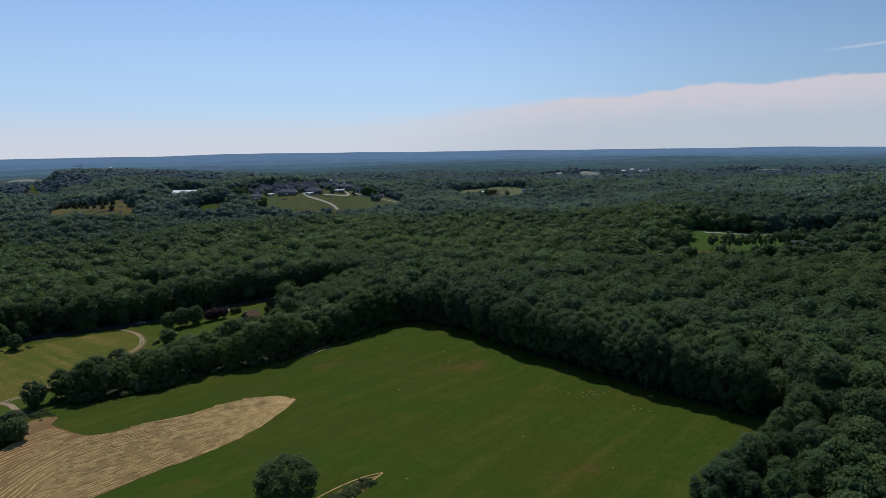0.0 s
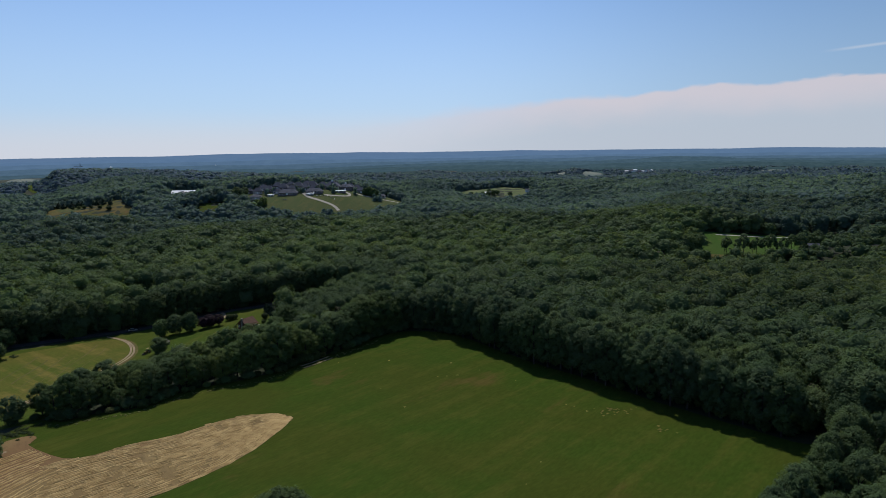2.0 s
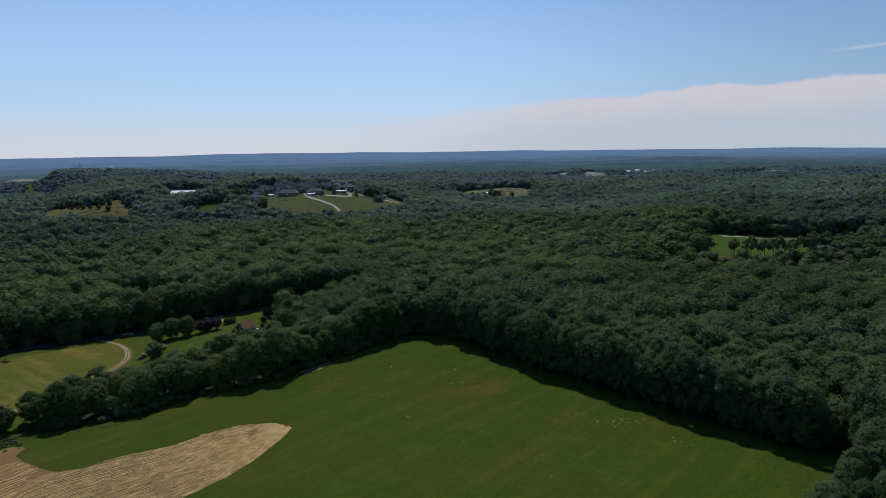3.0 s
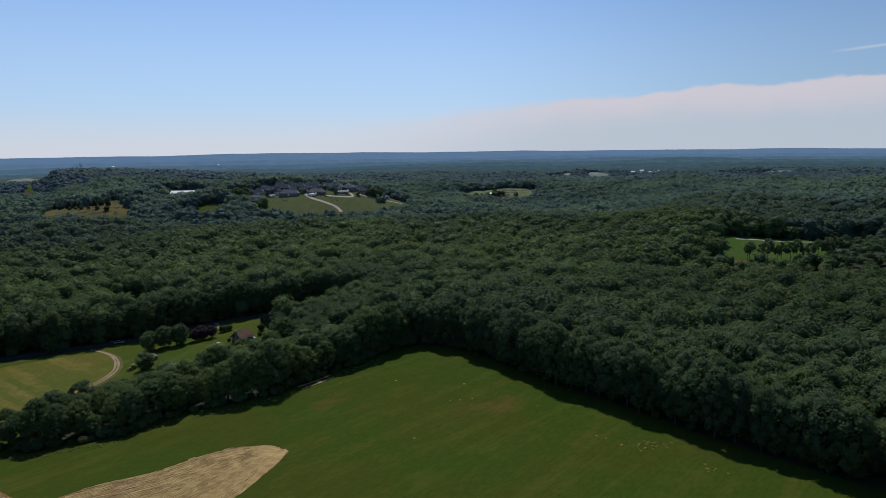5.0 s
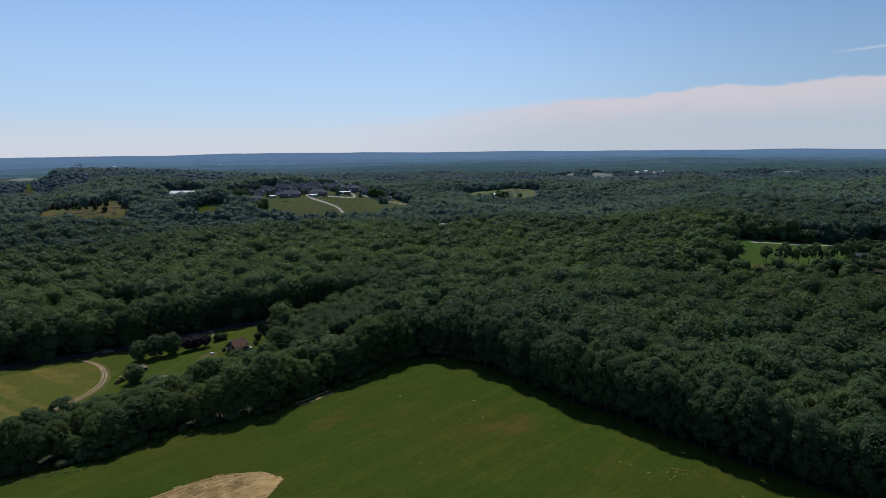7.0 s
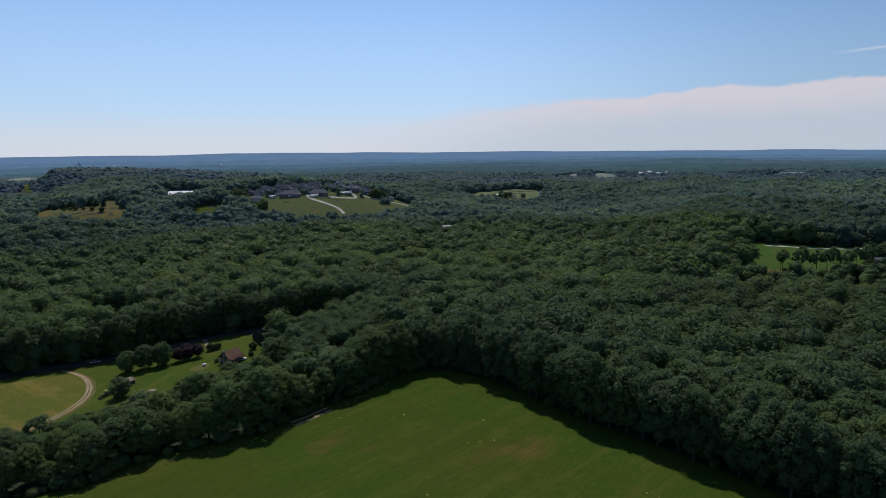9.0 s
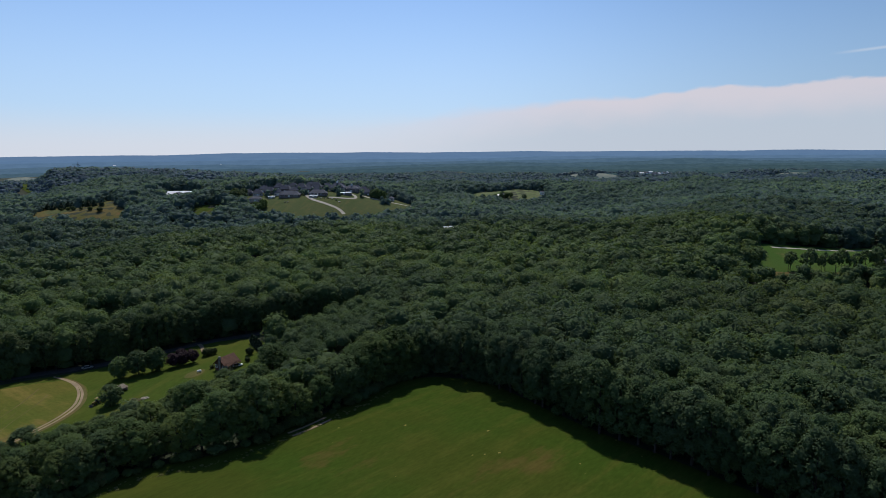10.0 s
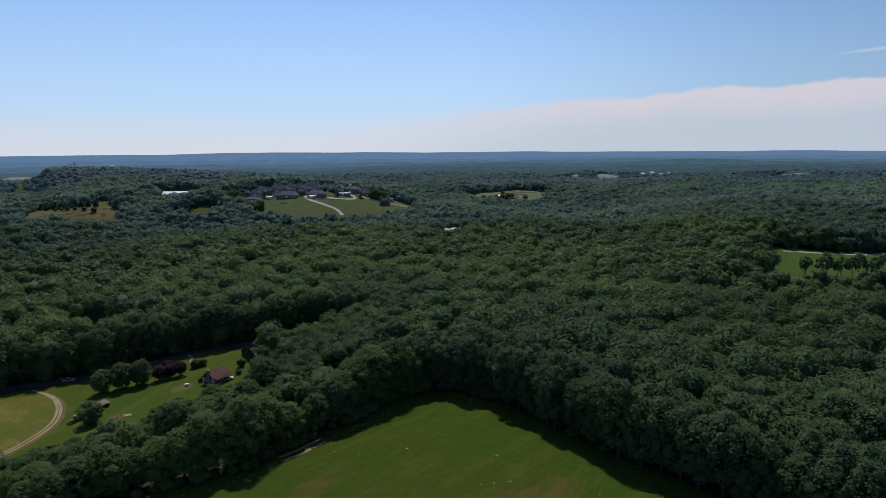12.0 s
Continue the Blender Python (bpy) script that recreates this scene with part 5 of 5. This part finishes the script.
def tank(x, y):
    """A small white gas tank on two feet."""
    thing = stand("gas_tank", x, y, 35, "small white gas tank on the worn lawn", "tank", z=float(height(x, y)) + 0.14)
    bm = bmesh.new()
    bmesh.ops.create_uvsphere(bm, u_segments=14, v_segments=9, radius=0.5)
    for v in bm.verts:
        v.co = Vector((v.co.z * 0.8 + (0.55 if v.co.z > 0 else -0.55), v.co.x, v.co.y + 0.72))
    part("vessel", bm, WHITE_PAINT, thing)
    for s in (-0.5, 0.5):
        part("foot", boxed((s, 0, 0, 0.14, 0.7, 0.32)), STONE, thing)


tank(-119.5, 343.2)


def tractor():
    """A small yellow farm tractor with a roof frame and a loader bucket."""
    thing = stand("tractor", -148.5, 315.5, 255, "yellow and black farm tractor parked on the grass", "tractor", z=float(height(-148.5, 315.5)) + 0.06)
    part("bonnet", boxed((0.9, 0, 0.75, 1.8, 0.75, 0.75), bevel=0.08), YELLOW_PAINT, thing, "yellow bonnet")
    part("chassis", boxed((0.2, 0, 0.5, 3.2, 0.5, 0.3)), DARK_METAL, thing)
    part("seat", boxed((-0.7, 0, 0.95, 0.5, 0.5, 0.15), (-0.93, 0, 1.05, 0.1, 0.5, 0.45), bevel=0.03), BLACK, thing)
    frame_bars = part("roll_frame", boxed((-1.1, -0.5, 0.8, 0.08, 0.08, 1.6), (-1.1, 0.5, 0.8, 0.08, 0.08, 1.6), (-0.1, -0.5, 1.2, 0.07, 0.07, 1.2), (-0.1, 0.5, 1.2, 0.07, 0.07, 1.2)), DARK_METAL, thing)
    part("canopy", boxed((-0.6, 0, 2.4, 1.5, 1.3, 0.09), bevel=0.03), YELLOW_PAINT, frame_bars, "yellow sun roof")
    for x, y, r, w in ((-0.9, -0.8, 0.78, 0.42), (-0.9, 0.8, 0.78, 0.42), (1.35, -0.65, 0.45, 0.28), (1.35, 0.65, 0.45, 0.28)):
        bm = bmesh.new()
        bmesh.ops.create_cone(bm, cap_ends=True, segments=20, radius1=r, radius2=r, depth=w, matrix=pose(x, y, r, 90, 0, 0))
        bmesh.ops.bevel(bm, geom=[e for e in bm.edges if e.is_manifold and e.calc_face_angle(0) > 1.2], offset=0.06, segments=1, affect="EDGES")
        tyre = part("tyre", bm, BLACK, thing)
        bm = bmesh.new()
        bmesh.ops.create_cone(bm, cap_ends=True, segments=14, radius1=r * 0.55, radius2=r * 0.5, depth=w + 0.03, matrix=pose(x, y, r, 90, 0, 0))
        part("rim", bm, YELLOW_PAINT, tyre)
    bm = boxed((2.5, 0, 0.15, 0.12, 1.7, 0.6), (2.75, 0, 0.12, 0.6, 1.7, 0.08))
    part("bucket", bm, DARK_METAL, thing)
    part("loader_arm", boxed((1.7, -0.55, 0.55, 1.7, 0.1, 0.14), (1.7, 0.55, 0.55, 1.7, 0.1, 0.14)), YELLOW_PAINT, thing)


tractor()


def shed():
    """A small open shed with a weathered lean-to roof."""
    thing = stand("shed", -145.5, 328, 62, "small shed with a weathered pinkish-grey roof", "shed")
    part("wall", boxed((0, 1.3, -0.5, 4.2, 0.12, 2.6), (-2.1, 0, -0.5, 0.12, 2.6, 2.3), (2.1, 0, -0.5, 0.12, 2.6, 2.3)), WEATHERED, thing)
    bm = bmesh.new()
    ring = [bm.verts.new(p) for p in ((-2.4, -1.8, 1.75), (2.4, -1.8, 1.75), (2.4, 1.6, 2.45), (-2.4, 1.6, 2.45))]
    bmesh.ops.solidify(bm, geom=[bm.faces.new(ring)], thickness=0.12)
    part("roof", bm, WEATHERED, thing, "weathered pale sheet roof")
    for x in (-2.0, 0, 2.0):
        part("post", boxed((x, -1.5, -0.5, 0.14, 0.14, 2.3)), WEATHERED, thing)


shed()


def heap(x, y, wide, tall, mat, label):
    """A rough heap on the ground."""
    bm = bmesh.new()
    bmesh.ops.create_icosphere(bm, subdivisions=3, radius=1)
    for v in bm.verts:
        n = noise.noise(v.co * 2.3 + Vector((x, y, 0)))
        v.co = Vector((v.co.x * wide * (1 + 0.3 * n), v.co.y * wide * 0.7 * (1 + 0.3 * n), max(v.co.z, -0.15) * tall * (1 + 0.5 * n)))
    ob = part("heap", bm, mat)
    ob.matrix_basis = Matrix.Translation((x, y, float(height(x, y))))
    tagged(ob, label, "heap")


heap(-134, 316, 2.4, 0.9, RED_EARTH, "low heap of reddish brushwood and earth")
heap(-130.5, 317.5, 1.6, 0.7, WEATHERED, "low heap of pale cut branches")


def hall(x, y, w, d, base, rise, turn, roof_mat, wall_mat, label, cupola=False, group="grouped hill buildings"):
    """A large building of the group on the hill: walls, hipped roof, two rows of windows."""
    thing = stand("hall", x, y, turn, label, "building", group)
    part("wall", boxed((0, 0, -4, w, d, base + 4)), wall_mat, thing)
    top = part("roof", hip(w, d, base, rise), roof_mat, thing, "dark hipped slate roof" if roof_mat == SLATE else "")
    n = max(3, int(w / 5))
    rows = [0.9] if base < 5 else [0.9, 4.2]
    windows(thing, [(-w / 2 + w * (i + 0.5) / n, -d / 2 - 0.04, z, 0) for i in range(n) for z in rows], 1.9, 1.8, WHITE_PAINT, 0.2)
    part("door", boxed((0, -d / 2 - 0.1, 0, 2.2, 0.2, 2.6)), WHITE_PAINT, thing)
    if cupola:
        c = part("cupola", boxed((0, 0, base + rise - 1.2, 2.6, 2.6, 3.2)), WHITE_PAINT, top, "white roof cupola")
        del c
    part("chimney", boxed((w * 0.22, d * 0.12, base + rise * 0.3, 1.2, 1.2, rise * 0.9)), BRICK_WALL, top)


hall(-296, 1008, 17, 9, 4.2, 3.2, 6, SLATE, PALE_WALL, "dark-roofed building with pale walls on the hill")
hall(-248, 1019, 30, 12, 3.4, 5.6, -2, SLATE, BRICK_WALL, "very long low dark-roofed hall on the hill")
for x, y, w, turn, wall in ((-300, 1034, 14, 10, 0), (-284, 1042, 15, -5, 1), (-268, 1030, 12, 14, 0), (-262, 1050, 16, -8, 1), (-247, 1040, 12, 20, 0), (-240, 1058, 16, 4, 0), (-224, 1044, 13, -12, 1), (-219, 1066, 17, 0, 1), (-210, 1034, 15, 8, 0),
                            (-146, 1074, 14, 10, 0), (-232, 1086, 15, -4, 0), (-184, 1086, 16, 6, 1), (-160, 1088, 15, -8, 0), (-138, 1056, 12, 14, 1), (-296, 1054, 14, -6, 0), (-126, 1078, 13, 4, 1), (-316, 1040, 12, 8, 1), (-276, 1064, 15, 3, 1), (-255, 1070, 14, -6, 0), (-203, 1074, 14, 12, 0)):
    hall(x, y, w, w * 0.62, 4.4, w * 0.4, turn, SLATE, (PALE_WALL, BRICK_WALL)[wall], ("dark-roofed house with pale walls in the group on the hill", "dark-roofed brown house in the group on the hill")[wall])
hall(-184, 1056, 22, 15, 5.0, 8.2, 0, SLATE, PALE_WALL, "tall hipped main building with a white cupola", True)
hall(-163, 1062, 20, 12, 5.2, 4.8, -5, SLATE, BRICK_WALL, "dark hipped building at the end of the group", True)
hall(-170, 1036, 20, 6, 2.8, 0.7, -4, WHITE_ROOF, BRICK_WALL, "low flat building with a pale roof")
hall(-207, 1023, 26, 11, 3.2, 5.0, 2, SLATE, BRICK_WALL, "long dark-roofed hall above the drive")
hall(-212, 1013, 11, 5, 2.6, 0.7, 0, WHITE_ROOF, PALE_WALL, "low flat building with a pale roof")
hall(-275, 1018, 9, 5, 2.6, 0.6, 5, WHITE_ROOF, PALE_WALL, "low flat building with a pale roof")
hall(-250, 1024, 8, 5, 2.6, 0.6, -8, WHITE_ROOF, PALE_WALL, "low flat building with a pale roof")
hall(-104, 1062, 11, 7, 3.4, 2.2, -10, SLATE, PALE_WALL, "pale house beside the drive")


def white_barn(x, y, w, d, base, rise, turn, label, cross=True):
    """A long barn with a white metal roof and a cross gable."""
    thing = stand("barn", x, y, turn, label, "barn", "white-roofed barns")
    part("wall", gable_walls(w, d, base, rise), BRICK_WALL, thing)
    part("roof", gable(w, d, base, rise, 1.0, 0.3), WHITE_ROOF, thing, "white metal roof")
    if cross:
        for s in (-0.08, 0.26):
            wing = part("wing", gable_walls(d * 0.9, d * 0.55, base, rise * 0.8), BRICK_WALL, thing)
            wing.matrix_basis = pose(w * s, -d * 0.62, 0, 0, 0, 90)
            part("wing_roof", gable(d * 0.9, d * 0.55, base, rise * 0.8, 0.8, 0.3), DARK_METAL, wing)
    part("door", boxed((-w * 0.3, -d / 2 - 0.1, 0, 3.6, 0.2, 3.4)), WHITE_PAINT, thing)


white_barn(-446, 1112, 46, 16, 5, 4.6, 4, "long barn with a bright white metal roof on the wooded hill")
white_barn(-13, 742, 12, 9, 5.5, 3, 30, "small white-roofed barn sunk among the trees", False)


ribbon("lane", [(-440, 1090), (-420, 1094), (-402, 1090), (-388, 1096), (-372, 1082)], 4.0, 0.2, GRAVEL, "pale drive past the white-roofed barn", "drive")


# cars and small pale things before the hill buildings
for i, (x, y) in enumerate(((-200, 1008), (-195, 1009), (-190, 1010), (-184, 1009), (-178, 1006), (-250, 994), (-172, 1000), (-246, 994))):
    car(x, y, 80 + 7 * i, (WHITE_PAINT, SILVER_PAINT, DARK_METAL)[i % 3], "parked car on the pale drive of the hill buildings")


def crane():
    """A lattice tower crane, far off over the trees."""
    x, y = -1016, 1800
    z = float(height(x, y))
    thing = stand("tower_crane", x, y, 0, "thin grey tower crane rising above far trees", "crane", z=z)
    up = 72 - z

    def lattice(a, b, wide, n):
        a, b = Vector(a), Vector(b)
        side = (b - a).orthogonal().normalized() * wide / 2
        other = (b - a).normalized().cross(side)
        legs = [side + other, side - other, -side - other, -side + other]
        pieces = [tube([a + l, b + l], [0.12, 0.12], 4) for l in legs]
        for i in range(n):
            p, q = a.lerp(b, i / n), a.lerp(b, (i + 1) / n)
            for j in range(4):
                pieces.append(tube([p + legs[j], q + legs[(j + 1) % 4]], [0.07, 0.07], 3))
        v, f = joined(pieces)
        return mesh_of("lattice", v, [f])
    part("mast", lattice((0, 0, -2), (0, 0, up), 2.0, 14), DARK_METAL, thing)
    part("jib", lattice((4, 0, up - 8), (-17, 0, up - 8), 1.2, 8), DARK_METAL, thing)
    part("counterweight", boxed((5, 0, up - 10, 2.4, 1.6, 2.0)), DARK_METAL, thing)


crane()


# ---- far fields and houses ----
sheet("far_field", FAR_FIELDS[0], 0.8, LAWN, 20, "small green field among far trees", "field", 1.0)
sheet("far_field", FAR_FIELDS[1], 0.8, HAZED_FIELD, 20, "pale field beyond the hill", "field", 1.0)
sheet("far_field", FAR_FIELDS[2], 0.8, HAZED_FIELD, 20, "pale far field among woods", "field", 1.0)
sheet("far_field", FAR_FIELDS[3], 0.8, HAZED_FIELD, 20, "pale far field among woods", "field", 1.0)
sheet("far_field", FAR_FIELDS[4], 0.8, HAZED_FIELD, 20, "pale sloping field on a far wooded rise", "field", 1.0)


def far_house(x, y, z, w, turn, roof_mat, wall_mat, label):
    thing = stand("house", x, y, turn, label, "house", "far houses", z)
    part("wall", gable_walls(w, w * 0.6, 5.5, w * 0.2), wall_mat, thing)
    part("roof", gable(w, w * 0.6, 5.5, w * 0.2, 0.6, 0.3), roof_mat, thing)
    windows(thing, [(w * s, -w * 0.3 - 0.05, 1.5, 0) for s in (-0.3, 0, 0.3)], 1.8, 1.8, WHITE_PAINT, 0.2)


for x, y, w, turn, roof_mat, wall_mat in ((34, 1492, 10, 5, SLATE, PALE_WALL), (96, 1474, 11, -10, WHITE_ROOF, PALE_WALL), (108, 1480, 9, 12, SLATE, PALE_WALL), (194, 1500, 10, 0, SLATE, WHITE_PAINT),
                                         (645, 1196, 18, -30, SLATE, PALE_WALL), (662, 1206, 16, -20, SLATE, WHITE_PAINT), (545, 1002, 16, -25, SLATE, PALE_WALL), (560, 1008, 14, -20, WHITE_ROOF, PALE_WALL),
                                         (300, 530, 8, -20, SLATE, WEATHERED)):
    far_house(x, y, float(height(x, y)), w, turn, roof_mat, wall_mat, "distant pale house in a gap of the woods")


for i in range(9):
    p = on_hill(2520, 15.6 + 0.33 * i, 0.6 + 0.06 * ((i * 5) % 4))
    far_house(p.x, p.y, p.z, 14 + (i * 3) % 7, -15 + 11 * i, (SLATE, WHITE_ROOF)[i % 2], (PALE_WALL, WHITE_PAINT)[(i // 2) % 2], "white far house in a village beyond the forest")
for degrees, v, w in ((-27.4, 0.35, 12), (-26.8, 0.3, 9), (-12.4, 0.1, 12), (-19.5, 0.4, 9)):
    p = on_hill(4080, degrees, v)
    far_house(p.x, p.y, p.z, w, 8, WHITE_ROOF, WHITE_PAINT, "very distant large white-roofed building")
